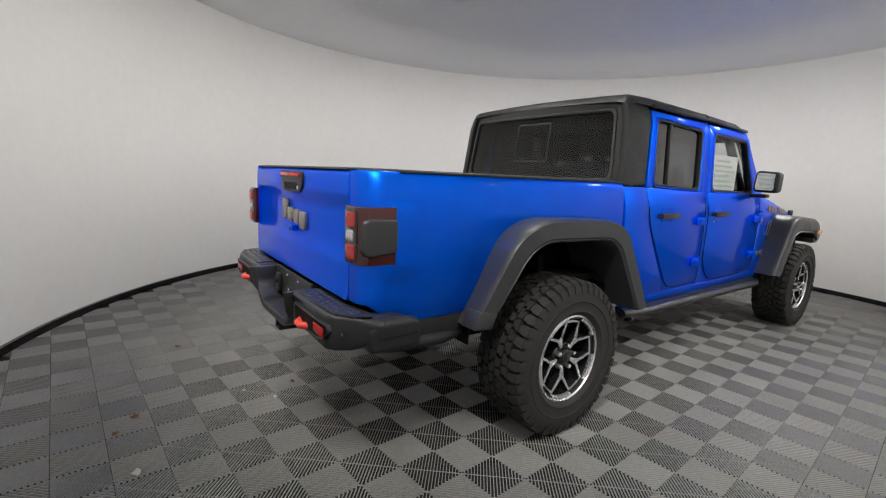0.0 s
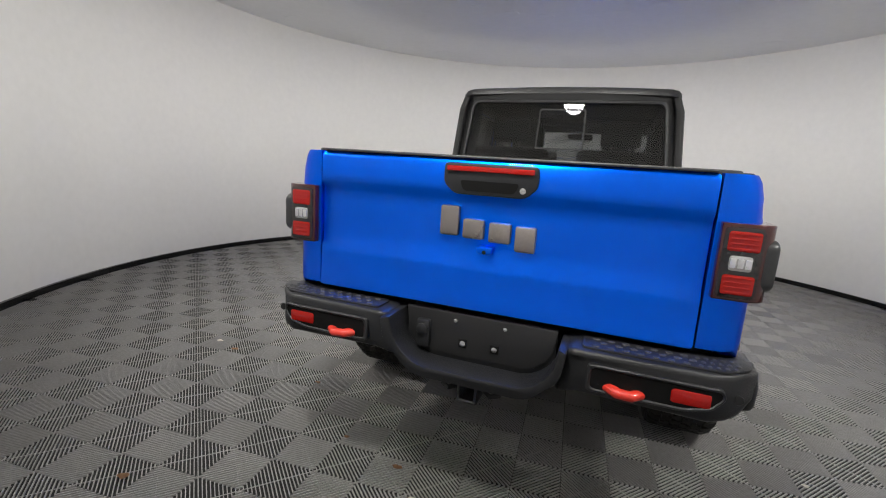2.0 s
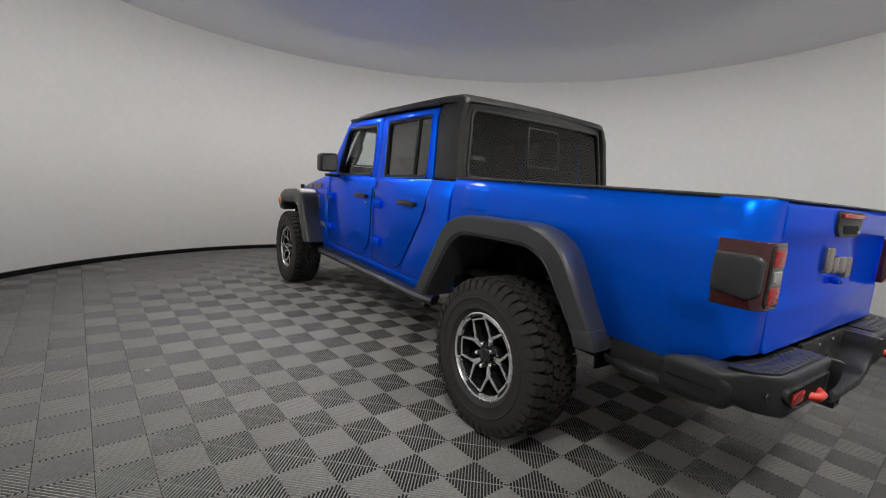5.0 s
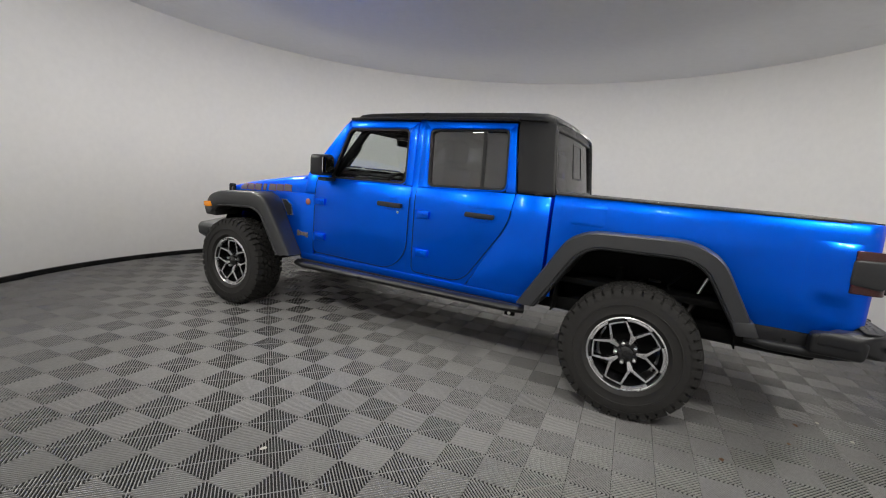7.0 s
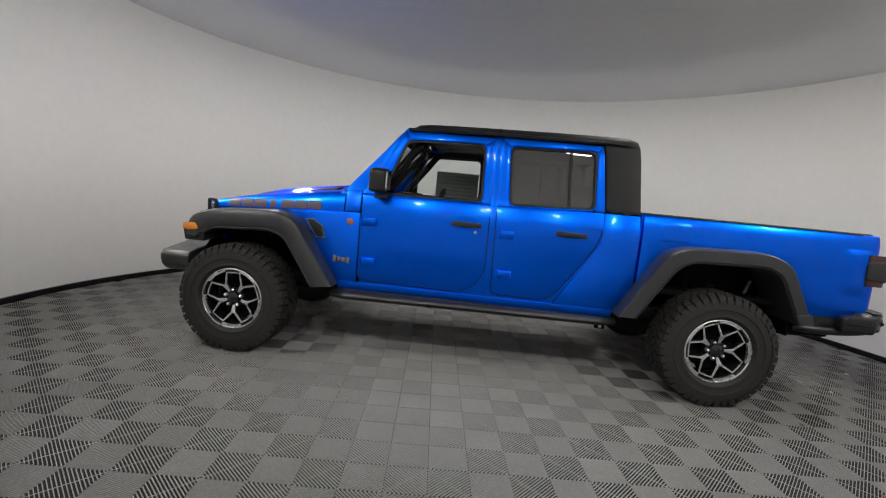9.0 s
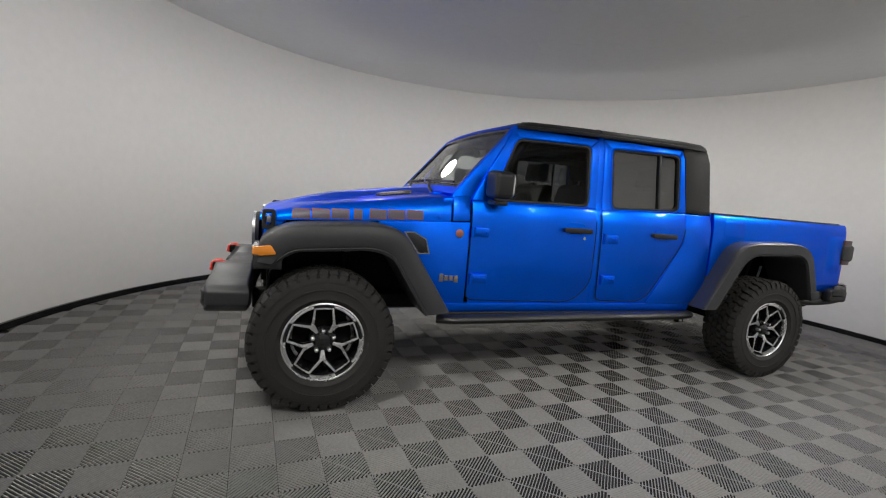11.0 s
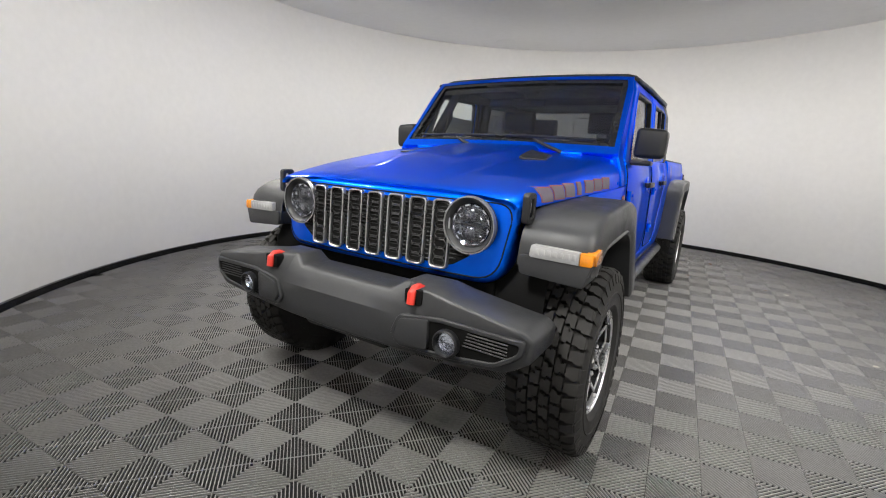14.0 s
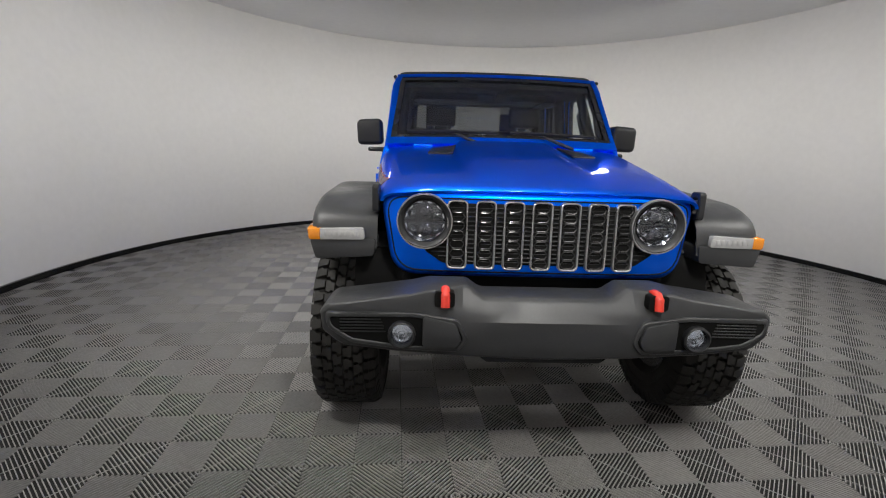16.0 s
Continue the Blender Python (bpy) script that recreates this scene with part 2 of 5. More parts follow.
def lathe(profile, axis="x", n=48, closed=False, bm=None, place=(0, 0, 0)):
    """Turns (along, radius) pairs round an axis through place."""
    b = bmesh.new()
    rings = []
    for a, r in profile:
        ring = []
        for j in range(n):
            c, s = r * math.cos(2 * math.pi * j / n), r * math.sin(2 * math.pi * j / n)
            co = {"x": (a, c, s), "y": (c, a, s), "z": (c, s, a)}[axis]
            ring.append(b.verts.new(Vector(co) + Vector(place)))
        rings.append(ring)
    pairs = list(zip(rings, rings[1:])) + ([(rings[-1], rings[0])] if closed else [])
    for r1, r2 in pairs:
        for j in range(n):
            b.faces.new((r1[j], r1[(j + 1) % n], r2[(j + 1) % n], r2[j]))
    if not closed:
        for r, p in ((rings[0], profile[0]), (rings[-1], profile[-1])):
            if p[1] > 1e-4:
                b.faces.new(r)
    bmesh.ops.remove_doubles(b, verts=b.verts, dist=1e-5)
    return merge(bm, b)


def curve(pairs, v):
    """Linear reading of a table of (v, value)."""
    if v <= pairs[0][0]:
        return pairs[0][1]
    for (a, p), (b, q) in zip(pairs, pairs[1:]):
        if v <= b:
            return p + (q - p) * (v - a) / (b - a)
    return pairs[-1][1]


def grid_mesh(rows, close=False, bm=None):
    """A skin over rows of points."""
    b = bmesh.new()
    vs = [[b.verts.new(p) for p in row] for row in rows]
    for r1, r2 in zip(vs, vs[1:]):
        for j in range(len(r1) - (0 if close else 1)):
            k = (j + 1) % len(r1)
            b.faces.new((r1[j], r1[k], r2[k], r2[j]))
    return merge(bm, b)


def thicken(bm, d):
    """Gives an open skin a thickness."""
    bmesh.ops.recalc_face_normals(bm, faces=bm.faces)
    bmesh.ops.solidify(bm, geom=bm.faces[:], thickness=d)
    return bm


# ---- the booth ----
def ellipse(rx, ry, n):
    return [(CX + rx * math.cos(2 * math.pi * i / n), CY + ry * math.sin(2 * math.pi * i / n)) for i in range(n)]


def band(r0, r1, z0, z1, n=160):
    """A round wall with thickness, from the inner offset r0 to the outer r1."""
    bm = bmesh.new()
    loops = [[bm.verts.new((x, y, z)) for x, y in ellipse(RX + r, RY + r, n)] for r, z in ((r0, z0), (r0, z1), (r1, z1), (r1, z0))]
    for a, b in zip(loops, loops[1:] + loops[:1]):
        for j in range(n):
            bm.faces.new((a[j], a[(j + 1) % n], b[(j + 1) % n], b[j]))
    return bm


wall = link_mesh("wall_round", band(0, 0.12, -0.06, H, 192), WALLM, 60)
tagged(wall, "smooth off-white painted curved booth wall", "wall", kind="structure")
bm = bmesh.new()
rings = []
for k in range(9):
    f = k / 8
    rings.append([bm.verts.new((CX + (RX + 0.12) * f * math.cos(a), CY + (RY + 0.12) * f * math.sin(a), H + 0.0)) for a in (2 * math.pi * i / 96 for i in range(96))] if k else [bm.verts.new((CX, CY, H))])
for j in range(96):
    bm.faces.new((rings[0][0], rings[1][j], rings[1][(j + 1) % 96]))
for a, b in zip(rings[1:], rings[2:]):
    for j in range(96):
        bm.faces.new((a[j], a[(j + 1) % 96], b[(j + 1) % 96], b[j]))
thicken(bm, 0.1)
bmesh.ops.translate(bm, vec=(0, 0, 0.05), verts=bm.verts)
zmin = min(v.co.z for v in bm.verts)
bmesh.ops.translate(bm, vec=(0, 0, H - zmin), verts=bm.verts)
tagged(link_mesh("ceiling", bm, CEILM, 60), "flat light grey painted round ceiling", "ceiling", kind="structure")
skirting = link_mesh("baseboard", band(-0.03, -0.002, 0.0, 0.055), SKIRT, 60)
tagged(skirting, "thin black rubber skirting along the curved wall", "baseboard", kind="structure")
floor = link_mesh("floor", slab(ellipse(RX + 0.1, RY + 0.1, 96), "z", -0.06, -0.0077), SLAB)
tagged(floor, "slab under ribbed grey plastic tiles, blackened as shade between ribs", "floor", kind="structure")


# added unseen lamp: a disc in ceiling paint with a light below it
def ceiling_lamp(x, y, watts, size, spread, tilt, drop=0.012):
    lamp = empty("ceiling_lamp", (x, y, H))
    tagged(lamp, "added unseen round lamp on the ceiling, switched on", "ceiling lamp", "ceiling lamps")
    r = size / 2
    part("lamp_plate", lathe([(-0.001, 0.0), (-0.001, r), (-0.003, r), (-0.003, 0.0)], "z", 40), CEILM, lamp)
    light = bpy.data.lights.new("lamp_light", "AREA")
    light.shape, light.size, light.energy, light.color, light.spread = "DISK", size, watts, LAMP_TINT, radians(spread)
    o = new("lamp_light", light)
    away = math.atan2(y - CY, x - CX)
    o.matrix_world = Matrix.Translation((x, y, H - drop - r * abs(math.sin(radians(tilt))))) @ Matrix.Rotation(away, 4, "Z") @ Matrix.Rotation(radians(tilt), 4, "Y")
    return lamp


# added fill lamps, put where the camera never looks
for x, y, w in CENTRE_FILLS:
    ceiling_lamp(x, y, w, 0.44, 104.0, 0.0)
# added ring for round lamps known only by reflection; narrow spread keeps it unseen
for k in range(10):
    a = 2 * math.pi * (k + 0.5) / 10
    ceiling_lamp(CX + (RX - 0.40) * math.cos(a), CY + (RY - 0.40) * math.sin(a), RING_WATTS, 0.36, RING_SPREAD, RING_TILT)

# added to brighten the wall; no such lamps known, aimed to stay unseen
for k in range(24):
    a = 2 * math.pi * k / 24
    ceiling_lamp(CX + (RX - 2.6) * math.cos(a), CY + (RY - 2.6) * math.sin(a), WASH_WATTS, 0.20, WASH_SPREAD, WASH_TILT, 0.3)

# ---- the pickup truck ----
truck = empty("pickup_truck")
truck.rotation_euler.x, truck.location.z = radians(0.15), 0.006
LEVEL = Matrix.Rotation(radians(-0.15), 4, "X") @ Matrix.Translation((0, 0, -0.006))
tagged(truck, "blue four-door off-road pickup truck with black hardtop and flares", "pickup truck")
SIDE = [(0.50, 0.770), (0.58, 0.784), (0.70, 0.790), (1.05, 0.790), (1.15, 0.784), (1.21, 0.770), (1.25, 0.757), (1.30, 0.752), (1.66, 0.724), (1.76, 0.690)]
ZCUTS = [("z", z) for z in (0.58, 0.70, 0.88, 1.05, 1.10, 1.15, 1.18, 1.21, 1.25, 1.30, 1.48, 1.66)]


def side_bend(sx, extra=0.0):
    """Lays a panel drawn flat, whose x is its depth behind the skin, on the cab's side."""
    return lambda c: (sx * (curve(SIDE, c.z) + extra - c.x), c.y, c.z)


def side_panel(outlines, sx, depth=0.03, bevel=0.005, extra=0.0, cuts=ZCUTS):
    bm = None
    for o in outlines:
        bm = merge(bm, slab(o, "x", 0.0, depth, bevel, cuts, side_bend(sx, extra), 2))
    return bm


def cab_panel_ring(outer, inner, sx, depth, extra=0.0, bevel=0.004):
    return ring_slab(outer, inner, "x", 0.0, depth, bevel, ZCUTS, side_bend(sx, extra))


AXLE_F, AXLE_R, HUB_Z, TYRE_R, WHEEL_X = 1.695, -1.76, 0.398, 0.402, 0.803

# cab shell: rocker, pillars, floor, firewall and rear wall, in body colour
for sx in (1, -1):
    bm = side_panel([[(0.97, 0.515), (-1.06, 0.515), (-1.06, 0.578), (0.97, 0.578)]], sx, 0.06, 0.012)
    part("rocker_panel", bm, PAINT, truck)
    # B pillar and rear quarter behind the doors
    bm = side_panel([[(-0.116, 0.57), (-0.180, 0.57), (-0.155, 1.74), (-0.105, 1.74)]], sx, 0.05, 0.003, -0.005)
    part("door_pillar", bm, PAINT, truck)
    part("pillar_lining", side_panel([[(-0.080, 0.62), (-0.215, 0.62), (-0.190, 1.725), (-0.070, 1.725)]], sx, 0.012, 0.003, -0.058), SEAT, truck)
    quarter = [(-0.63, 0.575), (-1.06, 0.575), (-1.175, 0.72), (-1.175, 1.262), (-0.925, 1.262), (-0.912, 1.05)]
    bm = side_panel([quarter], sx, 0.05, 0.008)
    part("cab_quarter_panel", bm, PAINT, truck)

for sx in (1, -1):
    back = [(0.80, 0.575), (-0.62, 0.575), (-0.92, 1.03), (-0.93, 1.235), (0.80, 1.225)]
    part("body_side", side_panel([back], sx, 0.02, 0.0, -0.0075), PAINT, truck)
    part("pillar_side", side_panel([[(0.955, 1.245), (0.80, 1.236), (0.50, 1.728), (0.545, 1.738)]], sx, 0.03, 0.002, -0.014), PAINT, truck)

# doors
FW = [(0.690, 1.245), (-0.045, 1.255), (-0.035, 1.665), (0.530, 1.650)]
RW = [(-0.245, 1.255), (-0.850, 1.278), (-0.825, 1.685), (-0.218, 1.668)]


def inset(poly, d):
    """The outline moved in by about d."""
    c = Vector((sum(p[0] for p in poly) / len(poly), sum(p[1] for p in poly) / len(poly)))
    out = []
    for i, p in enumerate(poly):
        p, a, b = Vector(p), Vector(poly[i - 1]), Vector(poly[(i + 1) % len(poly)])
        e1, e2 = (p - a).normalized(), (b - p).normalized()
        n1, n2 = Vector((-e1.y, e1.x)), Vector((-e2.y, e2.x))
        if n1.dot(c - p) < 0:
            n1 = -n1
        if n2.dot(c - p) < 0:
            n2 = -n2
        k = (n1 + n2)
        k = k / max(0.3, k.dot(n1))
        out.append(tuple(p + k * d))
    return out


def door(name, sx, lower, frame_polys, window, tint, handle_y, hinges, label):
    d = part(name, side_panel([rounded(lower, [0.05, 0.11, 0.10, 0.02, 0.02], 6)] + frame_polys, sx, 0.035, 0.006), PAINT, truck, label)
    w_in = inset(window, 0.012)
    # dark bead drawn for the shade in the gap round the door's lower half
    line = [(lower[4][0], 1.215)] + [p for p in rounded(lower, [0.05, 0.11, 0.10, 0.02, 0.02], 6) if p[1] < 1.15] + [(lower[3][0], 1.215)]
    gap = []
    for a, b in zip(line, line[1:]):
        n = max(1, int(math.dist(a, b) / 0.05))
        gap += [(a[0] + (b[0] - a[0]) * k / n, a[1] + (b[1] - a[1]) * k / n) for k in range(n)]
    part("shut_line", tube([(sx * (curve(SIDE, z) - 0.0008), y, z) for y, z in gap], 0.0027, 6), UNDER_AND_SHADE, d)
    o, i = rounded(inset(window, -0.004), 0.05, 6), rounded(w_in, 0.045, 6)
    part("window_seal", cab_panel_ring(o, i, sx, 0.03, 0.003), BLACK, d)
    part("window_bead", cab_panel_ring(rounded(inset(window, -0.013), 0.055, 6), o, sx, 0.012, 0.006, 0.003), PAINT, d)
    part("inner_trim", cab_panel_ring(rounded(inset(window, -0.050), 0.06, 6), rounded(inset(window, 0.004), 0.045, 6), sx, 0.014, -0.0365), SEAT, d)
    part("window_pane", side_panel([rounded(w_in, 0.045, 6)], sx, 0.004, 0.0, -0.018), tint, d)
    hz = 1.088
    pocket = rounded(rect(handle_y - 0.075, handle_y + 0.06, hz - 0.038, hz + 0.045), 0.035, 5)
    part("handle_recess", side_panel([pocket], sx, 0.004, 0.0, 0.0015), PAINT, d)
    part("recess_rim", cab_panel_ring(rounded(rect(handle_y - 0.082, handle_y + 0.067, hz - 0.045, hz + 0.052), 0.04, 5), rounded(rect(handle_y - 0.075, handle_y + 0.06, hz - 0.038, hz + 0.045), 0.035, 5), sx, 0.006, 0.0035, 0.0015), PAINT, d)
    # flat dark patch painted in as shade behind the handle
    part("recess_shadow_gap", side_panel([rounded(rect(handle_y - 0.060, handle_y + 0.045, hz - 0.024, hz + 0.004), 0.012, 4)], sx, 0.004, 0.0, 0.0032), UNDER_AND_SHADE, d)
    grip = rounded([(handle_y - 0.118, hz - 0.019), (handle_y + 0.098, hz - 0.017), (handle_y + 0.098, hz + 0.017), (handle_y - 0.118, hz + 0.015)], 0.010, 3)
    handle = part("door_handle", side_panel([grip], sx, 0.016, 0.005, 0.036), BLACK, d, "black plastic pull handle")
    for hy in (handle_y - 0.098, handle_y + 0.080):
        part("handle_foot", side_panel([rounded(rect(hy - 0.016, hy + 0.016, hz - 0.015, hz + 0.013), 0.006, 3)], sx, 0.032, 0.003, 0.024), BLACK, handle)
    for hy, hzz in hinges:
        bm = box(-0.012, 0.012, hy - 0.062, hy + 0.045, hzz - 0.032, hzz + 0.026, 0.007, None, Matrix.Translation((sx * (curve(SIDE, hzz) + 0.006), 0, 0)))
        bm = tube([(sx * (curve(SIDE, hzz) + 0.012), hy + 0.048, hzz - 0.036), (sx * (curve(SIDE, hzz) + 0.012), hy + 0.048, hzz + 0.030)], 0.013, 10, True, bm)
        for dy in (-0.04, -0.012):
            bm = lathe([(0.0, 0.008), (0.006, 0.008), (0.008, 0.0)] if sx > 0 else [(0.0, 0.008), (-0.006, 0.008), (-0.008, 0.0)], "x", 8, False, bm, (sx * (curve(SIDE, hzz) + 0.018), hy + dy, hzz))
        part("hinge", bm, PAINT, d, "body-coloured exposed door hinge")
    return d


for sx in (1, -1):
    lower = [(0.822, 0.60), (0.03, 0.585), (-0.115, 0.72), (-0.112, 1.245), (0.822, 1.236)]
    frames = [
        [(0.825, 1.236), (0.690, 1.236), (0.512, 1.668), (0.552, 1.722)],
        [(0.552, 1.722), (0.520, 1.658), (-0.035, 1.662), (-0.108, 1.722)],
        [(-0.108, 1.722), (-0.035, 1.66), (-0.046, 1.244), (-0.112, 1.244)],
    ]
    front = door("front_door", sx, lower, frames, FW, GLASS, 0.058, [(0.765, 1.04), (0.755, 0.745)], "blue front door with clear window and exposed hinges")
    lower = [(-0.172, 0.60), (-0.60, 0.592), (-0.905, 1.045), (-0.925, 1.262), (-0.157, 1.245)]
    frames = [
        [(-0.157, 1.243), (-0.248, 1.243), (-0.215, 1.68), (-0.150, 1.730)],
        [(-0.150, 1.730), (-0.215, 1.664), (-0.828, 1.682), (-0.868, 1.732)],
        [(-0.868, 1.732), (-0.826, 1.685), (-0.852, 1.262), (-0.925, 1.262)],
    ]
    rear = door("rear_door", sx, lower, frames, RW, DOORTINT, -0.690, [(-0.235, 1.045), (-0.245, 0.755)], "blue rear door with dark tinted window")
    part("window_divider", side_panel([[(-0.660, 1.262), (-0.680, 1.262), (-0.655, 1.69), (-0.635, 1.69)]], sx, 0.02, 0.002, -0.004), BLACK, rear)
    part("door_lock", lathe([(0.0, 0.011), (sx * 0.004, 0.011), (sx * 0.005, 0.0)], "x", 12, False, None, (sx * 0.791, -0.02, 1.035)), STEEL, front)
    # mirror on the front door
    arm = part("mirror", box(0.0, 0.13, 0.63, 0.72, 1.215, 1.245, 0.012, None, Matrix.Translation((0.75 if sx > 0 else -0.75 - 0.13, 0, 0))), BLACK, truck, "black folding door mirror")
    shell = rounded([(0.775, 1.262), (0.945, 1.255), (0.950, 1.42), (0.785, 1.432)], 0.035, 5)
    shell = [(sx * a, b) for a, b in shell]
    part("shell", slab(shell, "y", 0.63, 0.75, 0.03, (), None, 4), BLACK, arm)
    face = rounded([(0.795, 1.28), (0.928, 1.275), (0.932, 1.405), (0.803, 1.413)], 0.02, 4)
    part("mirror_glass", slab([(sx * a, b) for a, b in face], "y", 0.622, 0.631), MIRROR, arm, "silver mirror glass")

# windshield frame and cowl
TOP_Y, TOP_Z, BOT_Y, BOT_Z = 0.507, 1.748, 0.925, 1.262


def shield_place(u, v, out=0.0):
    """u across from -1 to 1, v from the bottom to the top; out: metres in front of it."""
    w = 0.738 + (0.690 - 0.738) * v
    bow = 0.05 * (1 - u * u)
    y, z = BOT_Y + (TOP_Y - BOT_Y) * v + bow * 0.8, BOT_Z + (TOP_Z - BOT_Z) * v + 0.012 * (1 - u * u)
    return (u * w, y + out * 0.72, z + out * 0.68)


def shield_ring(outer, inner, out, depth):
    """A frame between two (u, v) boxes on the windshield."""
    bm = bmesh.new()
    n = 10

    def loop(b, o):
        u0, u1, v0, v1 = b
        pts = [(u0 + (u1 - u0) * i / n, v0) for i in range(n)] + [(u1, v0 + (v1 - v0) * i / n) for i in range(n)]
        pts += [(u1 + (u0 - u1) * i / n, v1) for i in range(n)] + [(u0, v1 + (v0 - v1) * i / n) for i in range(n)]
        return [bm.verts.new(shield_place(u, v, o)) for u, v in pts]
    loops = [loop(outer, out - depth), loop(outer, out), loop(inner, out), loop(inner, out - depth)]
    for a, b in zip(loops, loops[1:] + loops[:1]):
        for j in range(4 * n):
            k = (j + 1) % (4 * n)
            bm.faces.new((a[j], a[k], b[k], b[j]))
    bevel_sharp(bm, 0.008, 2, 60)
    return bm


shield = part("windshield_frame", shield_ring((-1.0, 1.0, -0.02, 0.962), (-0.964, 0.964, 0.066, 0.928), 0.02, 0.05), PAINT, truck)
part("pillar_trim", shield_ring((-0.998, 0.998, -0.01, 0.985), (-0.925, 0.925, 0.095, 0.900), -0.006, 0.045), SEAT, shield)
part("windshield_seal", shield_ring((-0.970, 0.970, 0.058, 0.936), (-0.918, 0.918, 0.110, 0.880), 0.014, 0.02), RIMBLACK, shield)
part("windshield_glass", thicken(grid_mesh([[shield_place(-0.945 + 1.89 * i / 16, 0.085 + 0.84 * j / 8, 0.004) for i in range(17)] for j in range(9)]), 0.004), SHIELD, shield)
part("shade_band", thicken(grid_mesh([[shield_place(-0.91 + 1.82 * i / 16, 0.80 + 0.09 * j / 2, -0.004) for i in range(17)] for j in range(3)]), 0.002), SEAT, shield)
part("cowl", slab([(0.80, 1.255), (1.00, 1.236), (1.00, 1.19), (0.80, 1.19)], "x", -0.735, 0.735, 0.012), PAINT, truck)
for hx in (-0.50, 0.50):
    part("frame_hinge", box(hx - 0.06, hx + 0.06, 0.93, 1.02, 1.243, 1.268, 0.008), PAINT, shield)
# wipers
for x0, x1, px in ((-0.60, -0.05, -0.42), (0.02, 0.60, 0.12)):
    w = part("wiper", tube([(px - 0.02, 0.995, 1.262), (px + 0.09, 0.985, 1.302), (px + 0.17, 0.955, 1.335)], 0.010, 8), BLACK, truck, "black wiper arm")
    part("blade", tube([shield_place(x / 0.73, 0.125 + 0.018 * (x - x0), 0.022) for x in [x0 + (x1 - x0) * i / 10 for i in range(11)]], 0.010, 6), BLACK, w)

# hood
HOODW = [(0.90, 0.772), (1.10, 0.756), (1.40, 0.722), (1.70, 0.690), (1.90, 0.668), (2.00, 0.662), (2.04, 0.653), (2.062, 0.643)]
HOODZ = [(0.93, 1.258), (1.2, 1.226), (1.58, 1.168), (1.80, 1.132), (1.95, 1.100), (2.02, 1.084), (2.045, 1.076), (2.062, 1.066)]
SEAM = [(0.83, 1.098), (1.40, 1.065), (2.06, 1.025)]


def hood_shoulder(y):
    """Half width, shoulder height and seam height of the hood's side."""
    return curve(HOODW, y), curve(HOODZ, y) - 0.006, curve(SEAM, y)


def hood_side(y, z):
    """How far out the hood's side lies at a height."""
    w, zt, s0 = hood_shoulder(y)
    f = max(0.0, min(1.0, (z - s0) / (zt - s0)))
    return w * (0.86 + 0.14 * (1 - f ** 2.4) ** (1 / 2.4))


def hood_row(y):
    w, zt, s0 = hood_shoulder(y)
    z = curve(HOODZ, y)
    dome = 0.036 * max(0.0, min(1.0, (1.98 - y) / 0.35))
    half = [(0.0, dome), (0.12, dome), (0.24, dome * 0.98), (0.35, dome * 0.9), (0.405, dome * 0.12), (0.46, 0.0), (0.62, -0.001), (0.76, -0.004)]
    pts = [(f * w, z + d + 0.010 * (1 - f * f)) for f, d in half]
    for f in (1.0, 0.97, 0.90, 0.78, 0.60, 0.40, 0.20, 0.0):
        zz = s0 + (zt - s0) * f
        pts.append((hood_side(y, zz), zz))
    return [(-x, y, zz) for x, zz in pts[::-1]] + [(x, y, zz) for x, zz in pts[1:]]


ys = [0.955, 1.05, 1.15, 1.25, 1.35, 1.45, 1.55, 1.63, 1.70, 1.78, 1.86, 1.93, 1.98, 2.01, 2.035, 2.05, 2.062]
hood = part("hood", thicken(grid_mesh([hood_row(y) for y in ys]), 0.012), PAINT, truck, "blue hood with raised centre and dark vents", 50)
for sx in (1, -1):
    v = [(0.30, 1.10), (0.44, 1.14), (0.47, 1.33), (0.33, 1.36)]
    bm = slab([(sx * a, b) for a, b in rounded(v, 0.02, 3)], "z", 0.0, 0.012, 0.003, [("y", 1.2), ("y", 1.28)], lambda c: (c.x, c.y, c.z + curve(HOODZ, c.y) + 0.030 * (1 - min(1, max(0, (abs(c.x) - 0.27) / 0.1)))))
    part("hood_vent", bm, BLACK, hood, "dark hood vent")
    # lettering on the hood's side, drawn as plain blocks with a red edge
    for i in range(7):
        y1 = 1.885 - i * 0.1095
        y0 = y1 - 0.092
        if i == 3:
            y1, y0 = y1 - 0.018, y0 + 0.034
        for grow, mat, lift, nm in ((0.0045, DECALRED, 0.0025, "decal_edge"), (0.0, DECAL, 0.0042, "decal_block")):
            zc = curve(SEAM, (y0 + y1) / 2) + 0.038
            rows = []
            for j in range(5):
                zz = zc - 0.025 - grow + (0.050 + 2 * grow) * j / 4
                rows.append([(sx * (hood_side(y, zz) + lift), y, zz) for y in [y0 - grow + (y1 - y0 + 2 * grow) * q / 6 for q in range(7)]])
            part(nm, thicken(grid_mesh(rows), 0.002), mat, hood)
    # latch
    ly = 2.012
    lw = curve(HOODW, ly) - 0.008
    latch = part("hood_latch", ring_slab(rounded(rect(ly - 0.036, ly + 0.036, 0.975, 1.090), 0.02, 4), rounded(rect(ly - 0.016, ly + 0.016, 1.00, 1.068), 0.01, 4), "x", sx * (lw + 0.002), sx * (lw + 0.030), 0.004), BLACK, truck, "black rubber hood latch")
    part("latch_pin", box(-0.01, 0.01, ly - 0.012, ly + 0.012, 1.015, 1.055, 0.004, None, Matrix.Translation((sx * (lw + 0.012), 0, 0))), GREYMETAL, latch)

